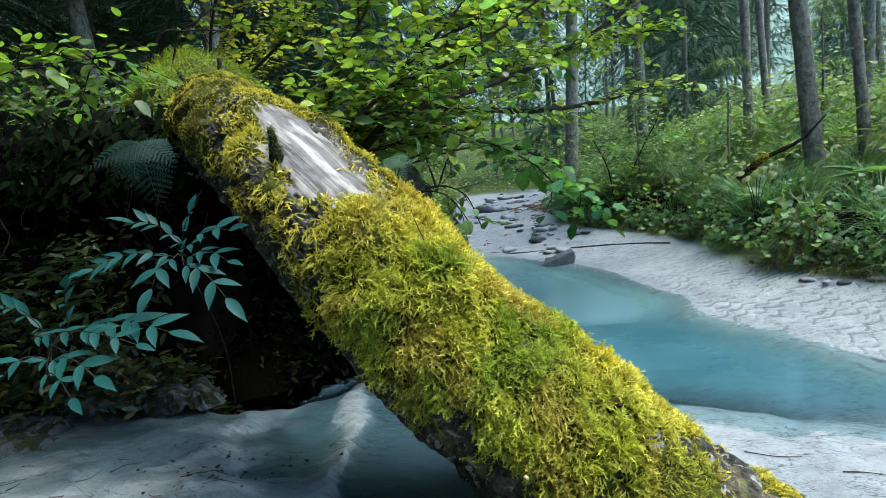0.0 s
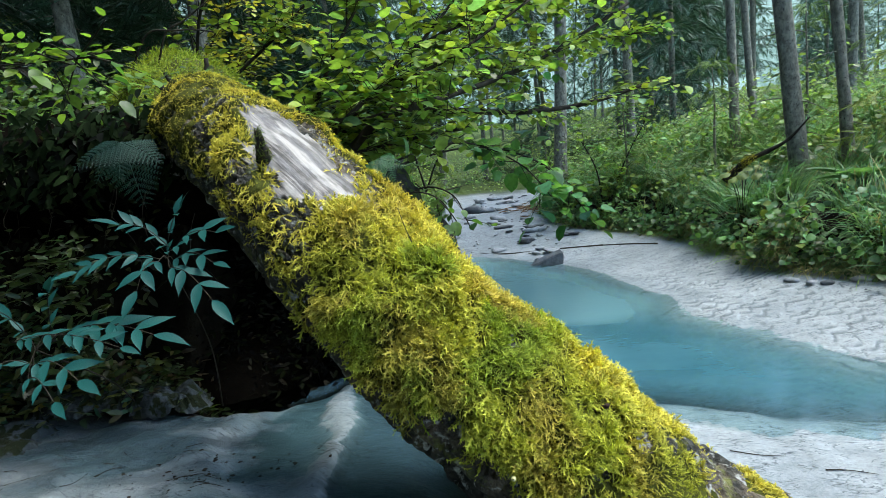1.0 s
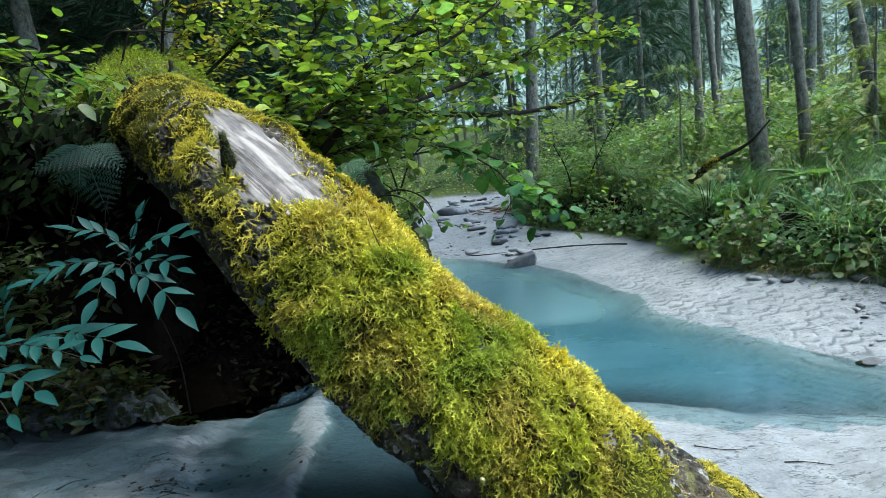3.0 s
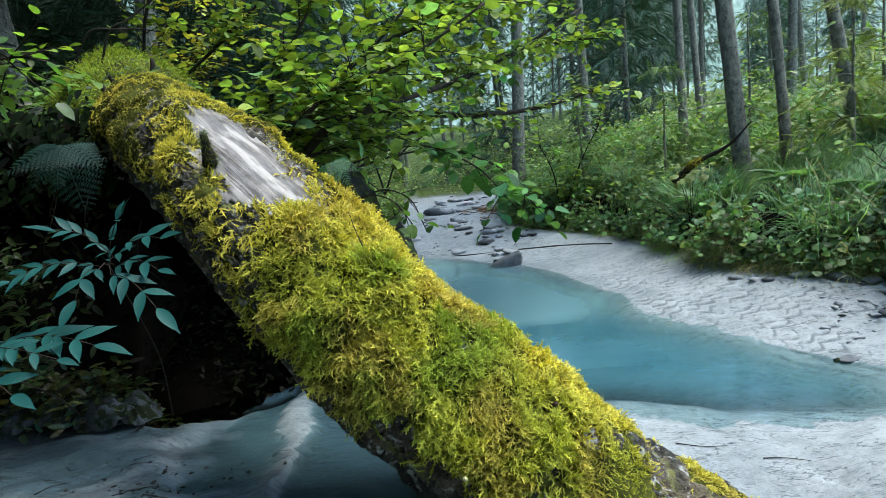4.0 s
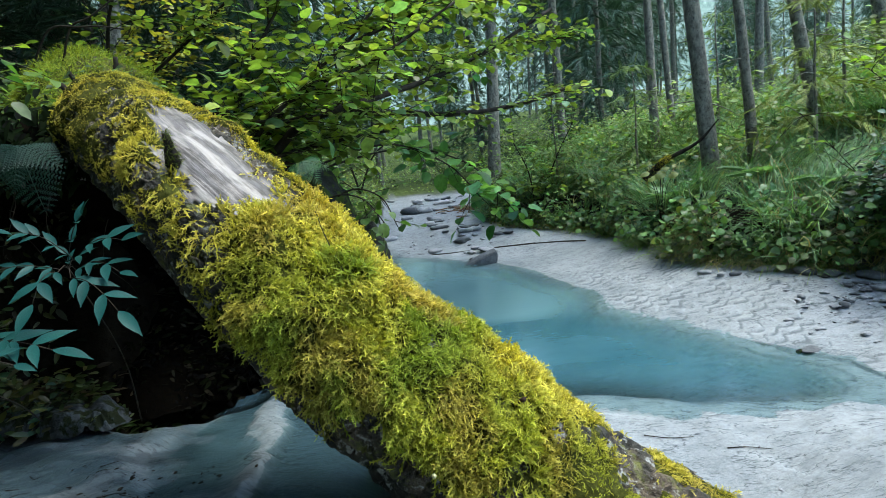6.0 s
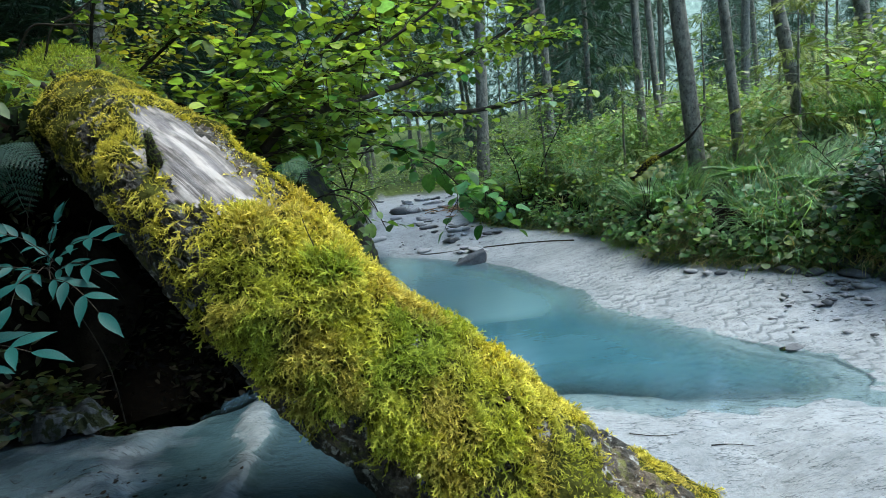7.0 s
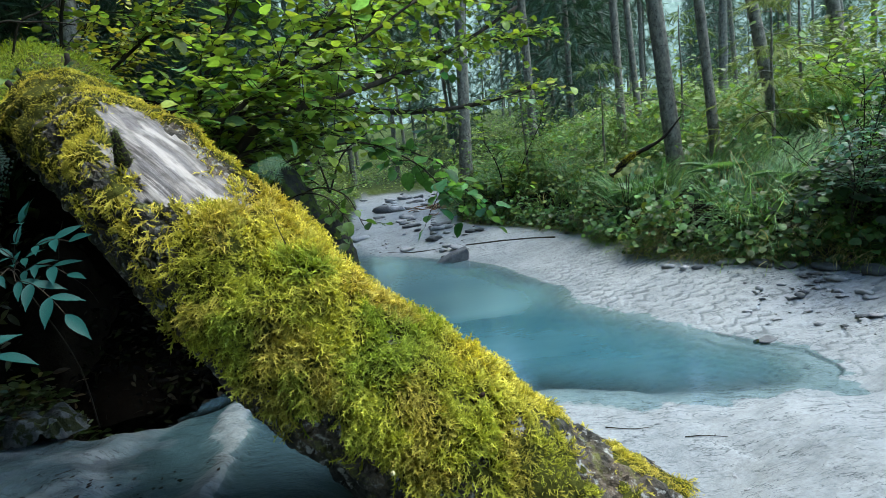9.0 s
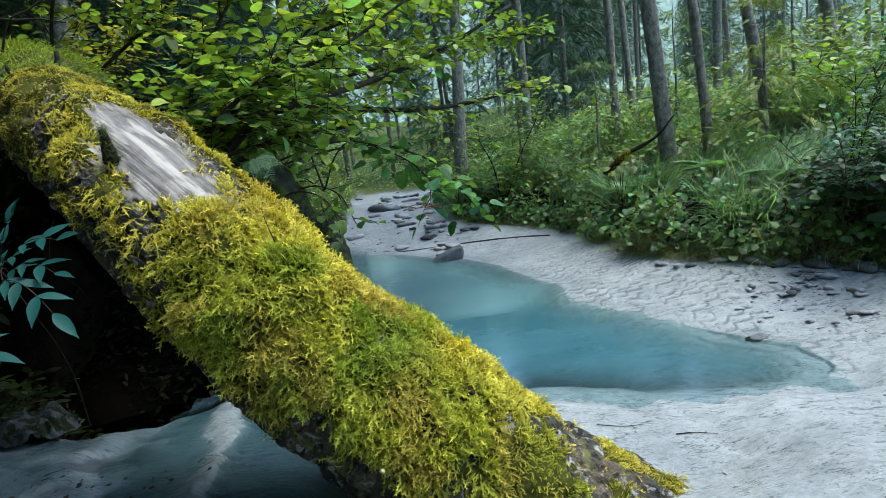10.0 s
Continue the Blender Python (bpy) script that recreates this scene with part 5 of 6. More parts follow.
def build_hollow_herbs():
    """Small herbs, dead leaves and moss at the foot of the hollow and up its face, darkened for its shade."""
    rng = np.random.default_rng(97)
    heap = Heap()
    for k in range(700):
        x = rng.uniform(-2.6, -1.15)
        y = rng.uniform(1.9, 3.0)
        z = ground_at(x, y)
        if float(inside_depth(LEFT_BANK, np.array([x]), np.array([y]))[0]) < 0.06:
            continue
        n = rng.integers(3, 6)
        d = rng.standard_normal((n, 3)) * np.array([1, 1, 0.3]) + np.array([0, -0.4, 0.1])
        heap.scatter(NARROW_V, NARROW_F, np.array([x, y, z]) + np.c_[rng.normal(0, 0.03, n), rng.normal(0, 0.03, n), rng.uniform(0.01, 0.12, n)], basis(unit(d), unit(np.array([0, -0.3, 1]) + 0.4 * rng.standard_normal((n, 3)))),
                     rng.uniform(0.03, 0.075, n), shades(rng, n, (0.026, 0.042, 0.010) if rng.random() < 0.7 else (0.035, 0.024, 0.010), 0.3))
    for k in range(260):
        x, h = rng.uniform(-3.2, -1.35), rng.uniform(0.3, 1.7)
        n = 4
        y = 2.75 + 0.55 * math.sin(max(0.0, min(1.0, (1.6 - h) / 1.2)) * math.pi) - 0.35
        d = rng.standard_normal((n, 3)) * np.array([0.8, 0.5, 0.3]) + np.array([0, -0.7, -0.5])
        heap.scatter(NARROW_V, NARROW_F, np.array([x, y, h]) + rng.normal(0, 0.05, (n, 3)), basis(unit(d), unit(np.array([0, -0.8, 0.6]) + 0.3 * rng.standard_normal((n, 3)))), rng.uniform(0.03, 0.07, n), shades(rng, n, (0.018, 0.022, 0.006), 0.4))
    for k in range(240):
        x, h = rng.uniform(-2.7, -1.6), rng.uniform(0.35, 0.95)
        n = 5
        y = 2.55 + rng.uniform(-0.1, 0.15)
        d = rng.standard_normal((n, 3)) * np.array([0.9, 0.5, 0.3]) + np.array([0, -0.6, 0.0])
        heap.scatter(NARROW_V, NARROW_F, np.array([x, y, h]) + rng.normal(0, 0.05, (n, 3)), basis(unit(d), unit(np.array([0, -0.5, 0.8]) + 0.3 * rng.standard_normal((n, 3)))), rng.uniform(0.03, 0.08, n), shades(rng, n, (0.032, 0.055, 0.018), 0.4, 0.2))
    for k in range(520):
        x, y = rng.uniform(-3.4, -0.95), rng.uniform(2.45, 4.2)
        n = 5
        d = rng.standard_normal((n, 3)) * np.array([1, 1, 0.3]) + np.array([0, -0.5, -0.1])
        heap.scatter(LEAF_V, LEAF_F, np.array([x, y, 1.46 + 0.10 * (y - 2.35)]) + np.c_[rng.normal(0, 0.06, (n, 2)), rng.uniform(0.0, 0.22, n)], basis(unit(d), unit(np.array([0, -0.3, 1]) + 0.3 * rng.standard_normal((n, 3)))),
                     rng.uniform(0.025, 0.05, n), shades(rng, n, (0.06, 0.11, 0.028), 0.4))
    litter = Heap()
    # herbs that hide the bank's lip, coloured near black for shade
    for k in range(320):
        x, h = rng.uniform(-3.2, -1.0), rng.uniform(1.22, 1.5)
        n = 5
        d = rng.standard_normal((n, 3)) * np.array([0.7, 0.5, 0.3]) + np.array([0, -0.6, -0.7])
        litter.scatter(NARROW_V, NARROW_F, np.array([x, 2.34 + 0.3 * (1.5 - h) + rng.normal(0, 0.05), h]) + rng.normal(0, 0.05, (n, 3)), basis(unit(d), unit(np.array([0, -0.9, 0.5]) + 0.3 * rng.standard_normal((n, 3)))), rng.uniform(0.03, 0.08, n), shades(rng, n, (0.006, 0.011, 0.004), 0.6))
    # dead leaves and crumbs on the hollow's back wall and floor, near black for its shade
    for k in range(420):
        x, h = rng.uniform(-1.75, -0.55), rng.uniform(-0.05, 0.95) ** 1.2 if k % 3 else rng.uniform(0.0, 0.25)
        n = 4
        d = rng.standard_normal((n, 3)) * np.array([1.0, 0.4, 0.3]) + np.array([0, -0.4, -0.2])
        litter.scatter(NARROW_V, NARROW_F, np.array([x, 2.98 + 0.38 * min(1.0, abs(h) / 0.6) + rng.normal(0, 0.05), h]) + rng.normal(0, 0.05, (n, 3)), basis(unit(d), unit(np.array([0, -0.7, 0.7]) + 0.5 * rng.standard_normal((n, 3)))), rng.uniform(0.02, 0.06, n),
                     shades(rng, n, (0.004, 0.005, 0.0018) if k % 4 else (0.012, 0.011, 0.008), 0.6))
    tagged(part("leaf_litter", litter.mesh("leaf_litter", SHADED_LEAF)), "dead leaves, crumbs and lip herbs in the hollow, blackened for its shade", "leaf litter", kind="stuff")
    # olive herbs on the ledges before the hollow
    for k in range(110):
        x = rng.uniform(-2.5, -1.45)
        y = rng.uniform(2.5, 2.85)
        n = 6
        d = rng.standard_normal((n, 3)) * np.array([1, 0.7, 0.35]) + np.array([0, -0.5, 0.15])
        heap.scatter(NARROW_V, NARROW_F, np.array([x, y, max(ground_at(x, y), 0.05) + 0.04]) + np.c_[rng.normal(0, 0.04, (n, 2)), rng.uniform(0.0, 0.16, n)], basis(unit(d), unit(np.array([0, -0.5, 0.9]) + 0.35 * rng.standard_normal((n, 3)))), rng.uniform(0.03, 0.075, n),
                     shades(rng, n, (0.060, 0.070, 0.020) if k % 3 else (0.03, 0.055, 0.03), 0.4, 0.2))
    tagged(part("undergrowth", heap.mesh("undergrowth", LEAF)), "small herbs and leaf litter on the bank, coloured dim for the hollow's shade", "plants", kind="stuff")


build_hollow_herbs()


# ---- on and by the log ----
def build_log_details():
    base = np.array([0.62, 1.55, 0.0])
    rng = np.random.default_rng(120)
    # a broken knot with loose bark
    p = np.array([-0.515, 1.735, 1.20]) - base
    out = unit(np.array([-0.2, -0.75, 0.6]))
    u = np.linspace(0, 1, 10)[:, None]
    v, f = tube(p - out * 0.07 + (out * 0.06 + np.array([0.012, -0.01, 0.095])) * u, 0.015 * (1.15 - 0.7 * u[:, 0] ** 2), 14, 0.95, 7)
    knot = part("knot", mesh_of("knot", v, f, TWIG), LOG, "broken dark knot tufted with moss")
    heap = Heap()
    k = rng.integers(0, len(v) - 2, 420)
    d = unit(rng.standard_normal((420, 3)) + out * 0.4)
    heap.scatter(MOSS_V, MOSS_F, v[k], basis(d, out + 0 * d), rng.uniform(0.010, 0.022, 420), shades(rng, 420, (0.07, 0.09, 0.018), 0.4, 0.1))
    part("moss", heap.mesh("moss", MOSS), knot, "dark green moss tufts", "stuff")
    for k in range(9):
        s, a = rng.uniform(0.36, 0.49), radians(rng.uniform(66, 96))
        c, t, up, side, r = log_frame(200)
        i = int(s / LOG_REACH * 199)
        n = math.cos(a) * up[i] + math.sin(a) * side[i]
        q = c[i] + n * (r[i] + 0.012) - base
        me = rock_mesh("bark_flake", (rng.uniform(0.010, 0.018), rng.uniform(0.025, 0.05), rng.uniform(0.002, 0.004)), 130 + k, BARK_LOG, subdiv=2, rough=0.5)
        ob = part("bark_flake", me, LOG)
        ob.matrix_basis = Matrix.LocRotScale(Vector(q), Matrix(basis(t[i][None], n[None])[0].tolist()).to_quaternion(), (1, 1, 1))
    # dead stubs at the high end and a small mushroom low down
    for x, y, z, h, lean in [(-1.05, 2.86, 1.64, 0.15, 0.15), (-1.16, 2.78, 1.62, 0.10, -0.5), (-0.99, 2.40, 1.47, 0.12, -0.7)]:
        a = np.array([x, y, z]) - base
        v, f = tube(a + np.array([lean * h, 0, h]) * u, 0.016 * (1.1 - 0.5 * u[:, 0]), 8, 0.3, 3)
        part("stub", mesh_of("stub", v, f, TWIG), LOG, "dead broken stub")
    heap = Heap()
    q = np.array([0.155, 1.322, 0.285]) - base - 0.012 * unit(np.array([-0.1, -0.85, 0.5]))
    out = unit(np.array([-0.1, -0.85, 0.5]))
    heap.add(*tube(q + out * 0.03 * u, 0.003, 6), (1, 1, 1))
    bell = 0.75 * np.array([0.001, 0.006, 0.0085, 0.009, 0.007, 0.004, 0.002, 0.0015, 0.001, 0.0005])
    heap.add(*tube(q + out * (0.026 + 0.012 * u), bell, 10), (1, 1, 1))
    part("mushroom", heap.mesh("mushroom", MUSHROOM), LOG, "tiny pale mushroom in the moss")
    # a rotten brown root stub in the moss
    q = np.array([0.43, 1.435, 0.395]) - base
    way = unit(np.array([0.25, -0.75, 0.6]))
    part("root_stub", mesh_of("root_stub", *tube(q - way * 0.03 + way * 0.075 * u, 0.013 * (1.2 - 0.7 * u[:, 0]), 9, 0.6, 5), ROTTEN), LOG, "rotten brown root stub")
    # a fallen twig on the moss
    c, t, up, side, r = log_frame(200)
    ln = []
    for s, a in [(0.50, 12), (0.53, 22), (0.565, 30), (0.60, 34)]:
        i = int(s / LOG_REACH * 199)
        n = math.cos(radians(a)) * up[i] + math.sin(radians(a)) * side[i]
        ln.append(c[i] + n * (r[i] + 0.055))
    ob = part("fallen_twig", mesh_of("fallen_twig", *tube(spline(ln, 20), 0.0016, 5), TWIG))
    tagged(ob, "thin dry twig lying on the moss", "twig")


build_log_details()


def build_mound():
    """A mossy hump that stands in for the log where it runs on up the bank."""
    ob = thing("moss_hump", "mossy hump standing in for the log's further end on the bank", "moss", at=(-1.42, 3.40, 1.56))
    me = rock_mesh("hump", (0.32, 0.50, 0.34), 41, MOSSY, subdiv=4, rough=0.18)
    part("hump", me, ob)
    co = np.empty(len(me.vertices) * 3)
    me.vertices.foreach_get("co", co)
    co = co.reshape(-1, 3)
    rng = np.random.default_rng(43)
    k = rng.integers(0, len(co), 60000)
    k = k[co[k, 2] > -0.15]
    n = unit(co[k] / np.array([0.32, 0.50, 0.34]) ** 2)
    p = co[k] + rng.normal(0, 0.018, (len(k), 3))
    ahead = unit(n * 0.6 + np.array([0.1, -0.2, -0.3]) + 0.5 * rng.standard_normal((len(k), 3)))
    heap = Heap()
    # duller than the log's moss: the shade there is put into the colour
    heap.scatter(MOSS_V, MOSS_F, p, basis(ahead, n), rng.uniform(0.016, 0.034, len(k)), shades(rng, len(k), (0.20, 0.25, 0.035), 0.25, 0.1))
    part("moss", heap.mesh("moss", MOSS), ob, "", "stuff")


build_mound()


def arching_twigs():
    for pts in ([(-1.50, 3.05, 1.80), (-1.363, 3.0, 1.972), (-1.227, 3.0, 1.978), (-1.123, 3.0, 1.973), (-1.015, 3.0, 1.951)], [(-1.40, 3.15, 1.84), (-1.306, 3.1, 2.002), (-1.215, 3.1, 2.046), (-1.122, 3.1, 2.102), (-1.03, 3.1, 2.16)]):
        ob = part("dead_twig", mesh_of("dead_twig", *tube(spline(pts, 24), np.linspace(0.006, 0.003, 24), 6, 0.2, 6), TWIG))
        tagged(ob, "thin dark dead twig arching out of the mossy hump", "twig", "twigs over the hump")


arching_twigs()


shrub("boulder_plant", "dark trailing leaves over the boulder beside the log", 47,
      [[(-0.30, 3.10, 0.80), (-0.12, 2.90, 1.0), (0.05, 2.82, 0.98), (0.16, 2.84, 0.82)], [(-0.30, 3.10, 0.80), (-0.05, 3.0, 1.02), (0.14, 2.95, 0.98), (0.22, 2.92, 0.80)]],
      0.055, (0.05, 0.10, 0.022), 9, 0.16, 0.04, 0.006, 0.1, 0.4, 0.0)


# ---- the right bank's larger pieces ----
def build_limb():
    ob = thing("dead_limb", "mossy dead limb jutting out of the grass", "branch", at=(2.76, 4.62, ground_at(2.76, 4.62)))
    base = np.array(ob.location)
    line = spline(np.array([(2.671, 4.772, 0.778), (2.753, 4.636, 0.9), (2.766, 4.602, 0.928), (2.821, 4.555, 0.962), (2.962, 4.424, 1.05), (3.025, 4.351, 1.132), (3.093, 4.283, 1.24)]) - base, 34)
    r = np.linspace(0.036, 0.005, 34)
    part("limb", mesh_of("limb", *tube(line, r, 9, 0.25, 3), TWIG), ob)
    rng = np.random.default_rng(140)
    k = rng.integers(0, 17, 900)
    d = unit(rng.standard_normal((900, 3)) + np.array([0, -0.3, 0.5]))
    heap = Heap()
    heap.scatter(MOSS_V, MOSS_F, line[k] + d * r[k][:, None] * 0.9, basis(unit(d + 0.5 * rng.standard_normal((900, 3)) + np.array([0, 0, -0.4])), d), rng.uniform(0.012, 0.026, 900), shades(rng, 900, (0.30, 0.27, 0.03), 0.25))
    part("moss", heap.mesh("moss", MOSS), ob, "", "stuff")


build_limb()


def fallen_branch():
    ends = np.array([(2.95, 7.6, 0.95), (3.28, 7.6, 0.90), (3.50, 7.6, 0.84), (3.70, 7.6, 0.80)])
    ob = thing("fallen_branch", "mossy brown dead branch lying in the grass", "branch", at=tuple(ends[0]))
    line = spline(ends - ends[0], 20)
    part("wood", mesh_of("wood", *tube(line, np.linspace(0.010, 0.020, 20), 8, 0.3, 5), MOSSY), ob)
    for a, b, c in [((0.12, 0.0, 0.02), (0.24, -0.08, -0.06), (0.32, -0.10, -0.20)), ((0.3, 0.0, 0.0), (0.36, -0.06, -0.10), (0.34, -0.09, -0.24))]:
        part("twig", mesh_of("twig", *tube(spline([a, b, c], 12), np.linspace(0.005, 0.002, 12), 5, 0.2, 4), STRAW), ob, "pale dead twig")


fallen_branch()
YELLOW = (0.17, 0.21, 0.05)
# feathery young spruces and leafy undergrowth between the trunks
for k, (sx, sy, h, col) in enumerate([(3.75, 4.0, 1.5, YELLOW), (4.6, 4.6, 2.0, (0.13, 0.18, 0.05)), (3.2, 5.9, 1.5, (0.11, 0.17, 0.045)), (5.4, 4.4, 1.7, YELLOW), (4.3, 6.0, 1.8, (0.10, 0.16, 0.04)), (2.7, 7.2, 1.6, (0.12, 0.18, 0.045)), (6.0, 6.8, 2.2, (0.13, 0.18, 0.05))]):
    spruce("young_spruce", (sx, sy), h, 0.02, 150 + k, "feathery young spruce among the undergrowth", 0.1, (0, 0), 6, col, 0.7, "young spruces", per=9, spray=0.12)
shrub("bank_shrub", "green shrub with small round leaves on the bank", 161,
      [[(3.03, 2.63, 0.45), (3, 2.58, 0.75), (2.9, 2.53, 0.95), (2.78, 2.43, 1.0)], [(3.03, 2.63, 0.45), (3.08, 2.58, 0.8), (3.13, 2.53, 1.15), (3.18, 2.48, 1.4)], [(3.03, 2.63, 0.45), (3.18, 2.58, 0.8), (3.38, 2.53, 1.0)]],
      0.030, (0.045, 0.11, 0.07), 30, 0.24, 0.018, 0.003, rise=0.1)
shrub("bank_shrub", "bushy green undergrowth on the bank", 162,
      [[(3.3, 2.9, 0.5), (3.3, 2.8, 0.9), (3.2, 2.7, 1.3)], [(3.3, 2.9, 0.5), (3.5, 2.9, 1.0), (3.7, 2.8, 1.5)], [(3.3, 2.9, 0.5), (3.1, 3.1, 0.9), (2.9, 3.2, 1.2)], [(3.3, 2.9, 0.5), (3.8, 3.3, 1.0), (4.2, 3.4, 1.4)]],
      0.04, (0.07, 0.125, 0.028), 16, 0.30, 0.03, 0.005)
shrub("bank_shrub", "bushy green undergrowth on the bank", 163,
      [[(4.6, 3.4, 0.8), (4.6, 3.3, 1.3), (4.4, 3.2, 1.7)], [(4.6, 3.4, 0.8), (4.9, 3.3, 1.4), (5.2, 3.2, 1.9)], [(4.6, 3.4, 0.8), (4.3, 3.8, 1.3), (4.1, 4.0, 1.6)]],
      0.05, (0.13, 0.21, 0.03), 13, 0.38, 0.036, 0.008)
shrub("bank_shrub", "dark leafy shrub hanging over the bank's edge", 166,
      [[(3.33, 2.43, 0.40), (3.23, 2.28, 0.7), (3.08, 2.18, 0.75)], [(3.33, 2.43, 0.40), (3.28, 2.48, 0.8), (3.23, 2.38, 1.0)], [(3.33, 2.43, 0.40), (3.28, 2.68, 0.75), (3.13, 2.78, 0.8)], [(3.33, 2.43, 0.40), (3.48, 2.38, 0.8), (3.58, 2.28, 1.0)]],
      0.055, (0.024, 0.055, 0.018), 34, 0.24, 0.032, 0.004, 0.35, rise=0.0)
shrub("bank_shrub", "pale green bush at the stream's bend", 164,
      [[(2.3, 7.0, 0.3), (2.2, 6.9, 0.9), (2.0, 6.8, 1.3)], [(2.3, 7.0, 0.3), (2.6, 7.0, 1.0), (2.9, 7.0, 1.5)], [(2.3, 7.0, 0.3), (1.9, 7.2, 0.7), (1.5, 7.2, 0.9)]],
      0.08, (0.10, 0.17, 0.03), 14, 0.5, 0.06, 0.012)
shrub("bank_shrub", "leafy bush on the far bank upstream", 165,
      [[(0.0, 6.2, 0.9), (0.2, 6.1, 1.3), (0.5, 6.0, 1.5)], [(0.0, 6.2, 0.9), (-0.1, 6.2, 1.6), (0.2, 6.2, 2.1)], [(0.0, 6.2, 0.9), (-0.5, 6.0, 1.4), (-0.8, 5.9, 2.0)]],
      0.08, (0.09, 0.16, 0.028), 14, 0.55, 0.06, 0.012)


def butterbur(seed, foot, blades, colour, label):
    """A few broad round leaves on long stalks; each blade is given by its middle and width."""
    rng = np.random.default_rng(seed)
    ob = thing("butterbur", label, "plant", at=foot)
    foot = np.array(foot)
    a = np.linspace(0.25, 2 * np.pi - 0.25, 17)
    for x, y, z, w in blades:
        c = np.array([x, y, z]) - foot
        rim = np.c_[np.sin(a) * (1 + 0.05 * np.cos(5 * a)), -np.cos(a) * 0.95, -0.22 - 0.05 * np.cos(4 * a) + rng.normal(0, 0.02, 17)] * w / 2
        mid = np.c_[np.sin(a), -np.cos(a), 0 * a + 0.05] * w / 4
        v = np.r_[np.zeros((1, 3)), mid, rim]
        k = np.arange(16)
        f = np.r_[np.c_[0 * k, 1 + k, 2 + k], np.c_[1 + k, 18 + k, 19 + k], np.c_[1 + k, 19 + k, 2 + k]]
        turn = basis(np.array([[rng.normal(0, 0.5), -1.0, -0.35]]), np.array([[-0.3, -0.75, 0.7]]))[0]
        leaf = part("leaf", mesh_of("leaf", v @ turn.T + c, f, LEAF, np.tile(np.array(colour) * rng.uniform(0.75, 1.25), (len(v), 1))), ob)
        part("stalk", mesh_of("stalk", *tube(spline([np.zeros(3), c * np.array([0.4, 0.4, 0.7]), c], 10), np.linspace(0.004, 0.0025, 10), 5), TWIG), leaf)


for k, (foot, blades, col) in enumerate([((2.72, 4.6, 0.5), [(2.578, 4.607, 0.836, 0.085), (2.679, 4.522, 0.822, 0.10), (2.86, 4.618, 0.80, 0.09), (2.73, 4.516, 0.87, 0.07), (2.62, 4.56, 0.79, 0.08)], (0.16, 0.20, 0.06)),
                                         ((3.22, 2.75, 0.40), [(3.2, 2.60, 0.66, 0.14), (3.05, 2.58, 0.62, 0.12), (3.08, 2.45, 0.50, 0.11)], (0.014, 0.040, 0.018))]):
    butterbur(300 + k, (foot[0], foot[1], ground_at(foot[0], foot[1])), blades, col, "broad round butterbur leaves in the grass of the bank")


def build_undergrowth():
    """Leafy growth on the floor of the wood, thinning into the distance."""
    rng = np.random.default_rng(171)
    heap = Heap()
    n = 7000
    a, d = np.radians(rng.uniform(-40, 58, n)), 6.0 + 26 * rng.random(n) ** 1.5
    x, y = d * np.sin(a), d * np.cos(a)
    z, wet, right, left, soil = land(x, y)
    hump = fbm(x * 0.8, y * 0.8, 0, 3, 172)
    for px, py, pz, h, s in zip(x, y, z, hump, soil):
        if s < 0.9:
            continue
        k = 9
        p = np.array([px, py, pz]) + np.c_[rng.normal(0, 0.16, (k, 2)), rng.uniform(0.05, 0.35 + 0.9 * max(0, h + 0.15), k)]
        w = rng.standard_normal((k, 3)) * np.array([1, 1, 0.3])
        heap.scatter(LEAF_V, LEAF_F, p, basis(unit(w), unit(np.array([0, -0.2, 1]) + 0.4 * rng.standard_normal((k, 3)))), rng.uniform(0.035, 0.075, k), shades(rng, k, (0.125, 0.19, 0.055), 0.4, 0.15))
    tagged(part("forest_undergrowth", heap.mesh("forest_undergrowth", LEAF)), "light green leafy undergrowth of the wood", "plants", kind="stuff")


build_undergrowth()


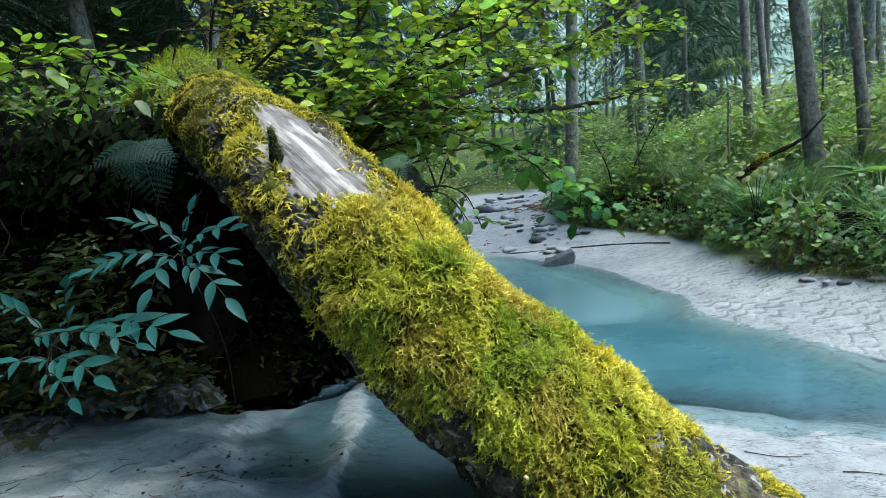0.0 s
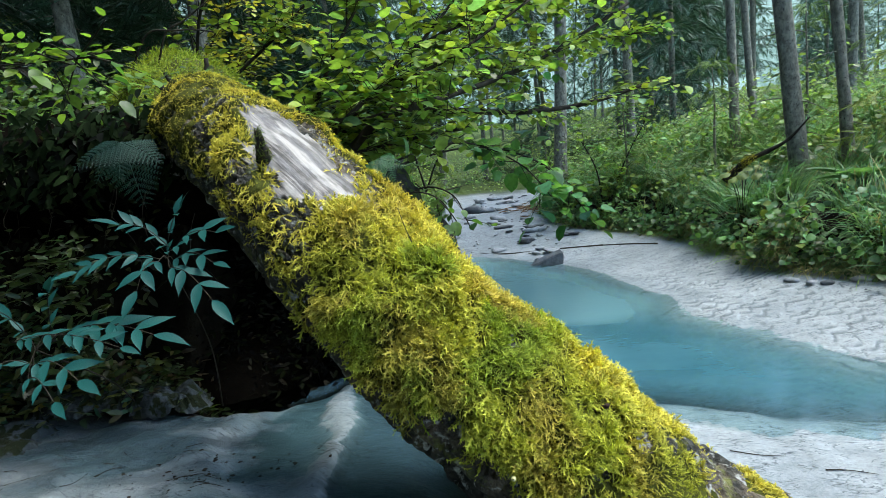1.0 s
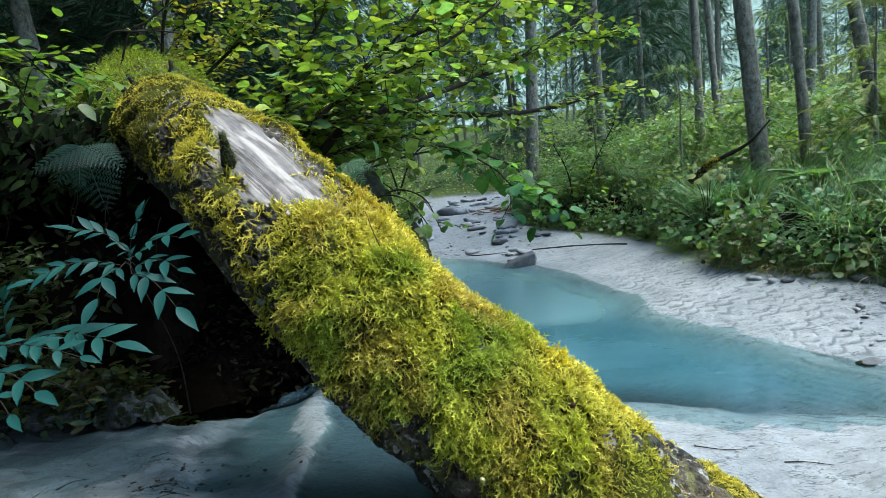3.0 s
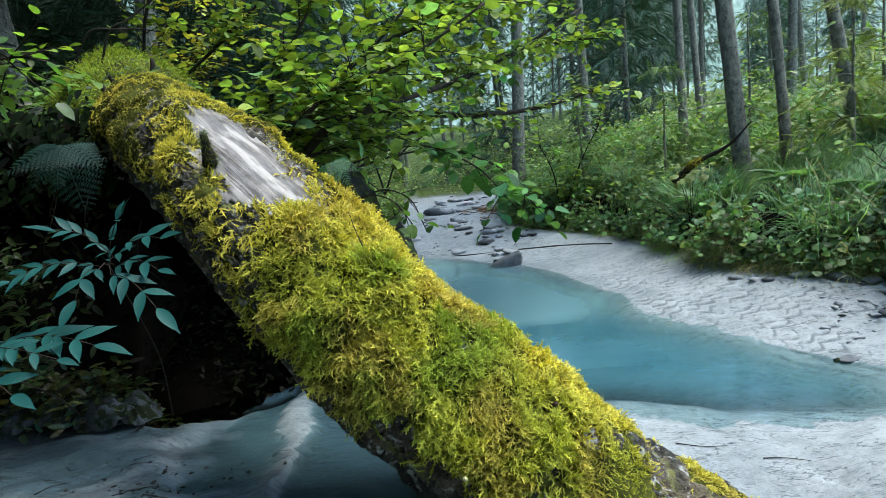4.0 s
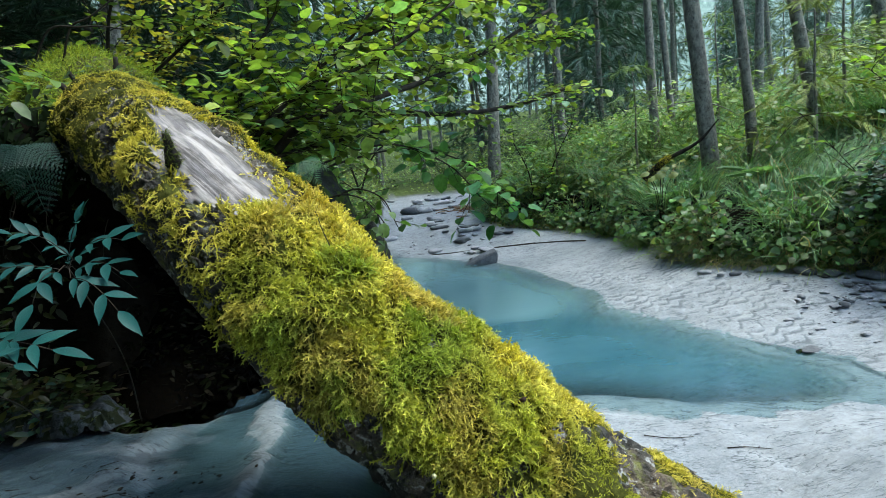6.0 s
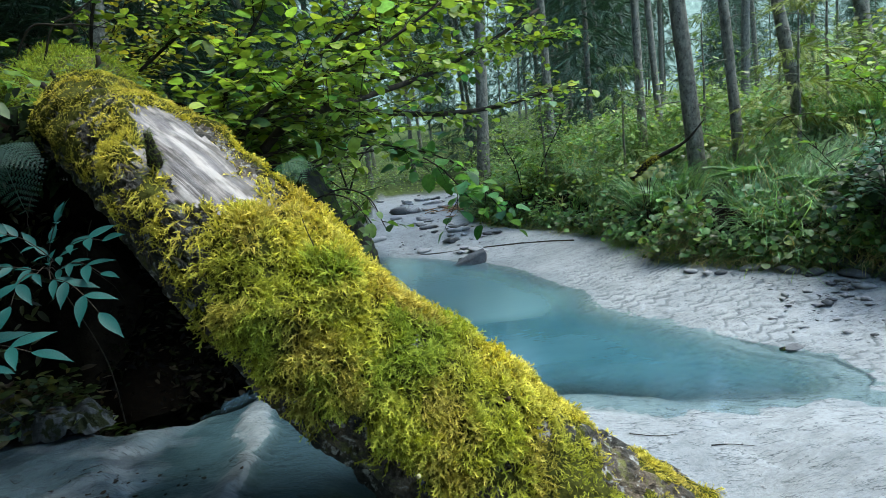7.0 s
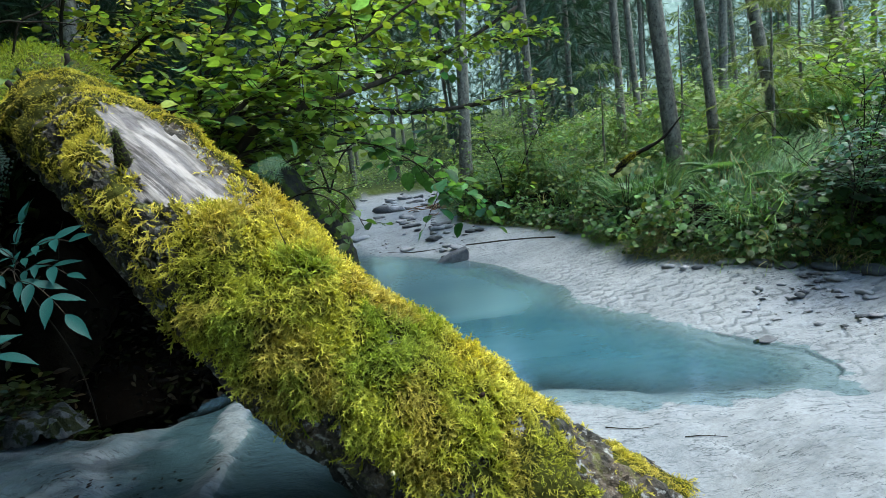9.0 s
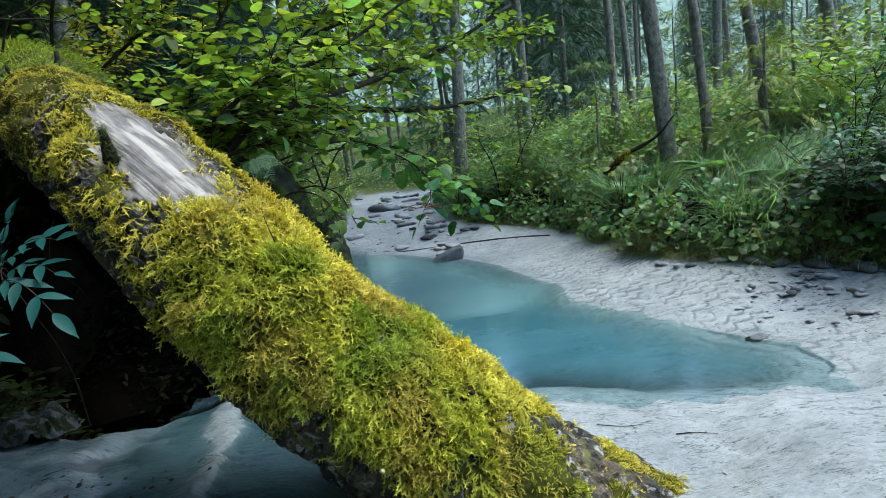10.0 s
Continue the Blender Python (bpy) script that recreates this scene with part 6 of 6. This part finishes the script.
def build_edge():
    """Grass tufts and leaves that hang over the cut edge of the right bank, with dead straw below."""
    rng = np.random.default_rng(175)
    grass, herb = Heap(), Heap()
    p = np.array(RIGHT_BANK[:11])
    for k in range(520):
        i = int(rng.integers(0, 9))
        q = p[i] + (p[i + 1] - p[i]) * rng.random()
        x, y = q + rng.normal(0, 0.04, 2) + np.array([0.03, 0])
        z = ground_at(x, y)
        n = int(rng.integers(14, 30))
        way = np.c_[rng.normal(-0.6, 0.5, n), rng.normal(-0.5, 0.5, n), np.zeros(n)]
        ahead = unit(way)
        up = unit(np.array([0, 0, 1.0]) + ahead * rng.uniform(0.4, 1.3, (n, 1)) + 0.2 * rng.standard_normal((n, 3)))
        xax = unit(np.cross(ahead, up))
        h = rng.uniform(0.10, 0.24, n)
        straw = rng.random() < 0.45
        grass.scatter(BLADE_V, BLADE_F, np.array([x, y, z - 0.01]) + np.c_[rng.normal(0, 0.04, (n, 2)), np.zeros(n)], np.stack([xax, np.cross(up, xax), up], axis=2), np.c_[np.full(n, 0.006), h * 0.9, h],
                      shades(rng, n, (0.33, 0.29, 0.14) if straw else (0.12, 0.20, 0.05), 0.3))
        n = int(rng.integers(5, 12))
        w = rng.standard_normal((n, 3)) * np.array([1, 1, 0.4]) + np.array([-0.5, -0.6, -0.4])
        herb.scatter(LEAF_V, LEAF_F, np.array([x - 0.04, y - 0.03, z]) + np.c_[rng.normal(0, 0.07, (n, 2)), rng.uniform(0.0, 0.22, n)], basis(unit(w), unit(np.array([-0.3, -0.5, 0.8]) + 0.4 * rng.standard_normal((n, 3)))),
                     rng.uniform(0.022, 0.07, n), shades(rng, n, (0.13, 0.18, 0.045) if rng.random() < 0.14 else (0.085, 0.17, 0.055), 0.5, 0.1))
    tagged(part("edge_grass", grass.mesh("edge_grass", GRASS)), "grass and straw hanging over the bank's edge", "grass", kind="stuff")
    tagged(part("edge_herbs", herb.mesh("edge_herbs", LEAF)), "small leafy herbs hanging over the bank's edge", "plants", kind="stuff")


build_edge()


# ---- stones, gravel and twigs on the silt ----
def build_stones():
    rng = np.random.default_rng(181)
    for k, (x, y, s) in enumerate([(2.66, 3.22, 0.06), (2.76, 3.02, 0.075), (2.84, 2.88, 0.065), (2.40, 3.50, 0.05), (2.50, 3.30, 0.045), (2.94, 2.72, 0.07), (2.86, 2.56, 0.05), (3.04, 2.50, 0.08), (2.60, 2.55, 0.04), (2.52, 2.76, 0.035), (3.02, 2.22, 0.06)]):
        stone("bank_stone", (x, y), (s * 1.0, s * 0.65, s * 0.42), 190 + k, SLATE if k % 3 else STONE, "grey flat stone at the foot of the bank", rng.uniform(0, 180), 0.28, subdiv=2, group="stones at the foot of the bank")
    stone("half_buried_stone", (2.18, 2.30), (0.06, 0.04, 0.006), 210, SLATE, "half-buried grey stone in the silt", 20, 0.75, subdiv=3)
    # added to give the black spot beside the stone
    stone("dark_pebble", (2.10, 2.30), (0.018, 0.016, 0.014), 211, DARK_STONE, "dark pebble set in for a black spot in the silt", 0, 0.2, subdiv=2, category="pebble")
    kinds = [rock_mesh("pebble", (1.0 + 0.12 * (k % 5), 0.8, 0.35 + 0.06 * (k % 4)), 220 + k, SLATE if k % 3 == 1 else STONE, subdiv=2, rough=0.5) for k in range(9)]

    crumbs = [rock_mesh("wood_crumb", (1.0, 0.4 + 0.1 * k, 0.3), 240 + k, TWIG, subdiv=2, rough=0.6) for k in range(3)]

    def strew(n, cx, cy, sx, sy, lo, hi, group, skip):
        for k in range(n):
            x, y = rng.normal(cx, sx), rng.normal(cy, sy)
            z, wet, right, left, soil = [float(q[0]) for q in land(np.array([x]), np.array([y]))]
            if soil > 0.5 or wet > skip:
                continue
            s = lo + (hi - lo) * rng.random() ** 3
            ob = new("pebble", kinds[k % 9])
            ob.matrix_world = pose(x, y, z + s * 0.18, rng.normal(0, 8), rng.normal(0, 8), rng.uniform(0, 360)) @ Matrix.Scale(s, 4)
            tagged(ob, "small grey stream pebble on the silt", "pebble", group)
    strew(140, 2.72, 2.50, 0.18, 0.34, 0.006, 0.032, "gravel at the bank", -0.15)
    strew(60, 1.2, 8.0, 0.5, 1.0, 0.015, 0.09, "stones in the stream bed", -0.02)
    strew(40, 1.55, 11.2, 0.5, 1.2, 0.04, 0.20, "stones in the stream bed", 0.0)
    strew(25, 1.3, 6.9, 0.4, 0.4, 0.02, 0.10, "stones in the stream bed", 0.0)
    for k in range(26):
        x, y = rng.uniform(-1.9, -0.9), rng.uniform(1.75, 2.25)
        a = rng.normal(0.15, 0.5)
        ln = rng.uniform(0.03, 0.12)
        pts = [(x + q * ln * math.cos(a) + rng.normal(0, 0.006), y + q * ln * math.sin(a) + rng.normal(0, 0.006)) for q in (-0.5, 0, 0.5)]
        pts = [(px, py, ground_at(px, py) + 0.002) for px, py in pts]
        tagged(part("stray_twig", mesh_of("stray_twig", *tube(spline(pts, 10), np.linspace(0.0018, 0.0008, 10), 5, 0.4, k), TWIG)), "small dark scrap of wood on the wet silt", "twig", "litter on the wet silt")
    for k in range(70):
        x, y = rng.normal(-1.0, 0.18), rng.normal(2.02, 0.09)
        s = rng.uniform(0.003, 0.011)
        ob = new("wood_crumb", crumbs[k % 3])
        ob.matrix_world = pose(x, y, ground_at(x, y) + 0.002, rng.normal(0, 12), rng.normal(0, 12), rng.uniform(0, 360)) @ Matrix.Scale(s, 4)
        tagged(ob, "brown crumb of rotten wood on the wet silt", "wood chip", "crumbs on the wet silt")
    for k in range(60):
        x, y = rng.normal(2.0, 0.22), rng.normal(9.6, 0.35)
        pts = [(x + q * rng.uniform(0.1, 0.25), y + rng.normal(0, 0.06), ground_at(x, y) + 0.02 + rng.uniform(0, 0.05)) for q in (-0.5, 0, 0.5)]
        tagged(part("dead_stalk", mesh_of("dead_stalk", *tube(spline(pts, 7), 0.008, 4), RUST)), "rusty brown dead stalk at the stream's bend", "twig", "dead stalks at the bend")
    strew(30, 1.6, 1.5, 0.35, 0.25, 0.003, 0.010, "pebbles on the near silt", -0.05)
    # the longest, upstream, stands in for the dark line of a silt step
    for k, ln in enumerate([[(1.0, 1.80), (1.08, 1.75), (1.16, 1.73)], [(1.22, 1.62), (1.28, 1.60), (1.34, 1.55)], [(1.04, 1.56), (1.07, 1.50), (1.06, 1.45)], [(1.9, 5.9), (1.5, 6.25), (0.9, 6.6), (0.5, 7.0)], [(2.3, 5.4), (2.1, 5.65), (1.85, 5.95)]]):
        pts = [(x, y, ground_at(x, y) + 0.004) for x, y in ln]
        thin = 0.0022 if k < 3 else 0.011
        tagged(part("stray_twig", mesh_of("stray_twig", *tube(spline(pts, 16), np.linspace(thin, thin * 0.4, 16), 5), TWIG)), "dark twig on the pale silt; the longest stands for a silt edge", "twig", "twigs on the silt")


build_stones()
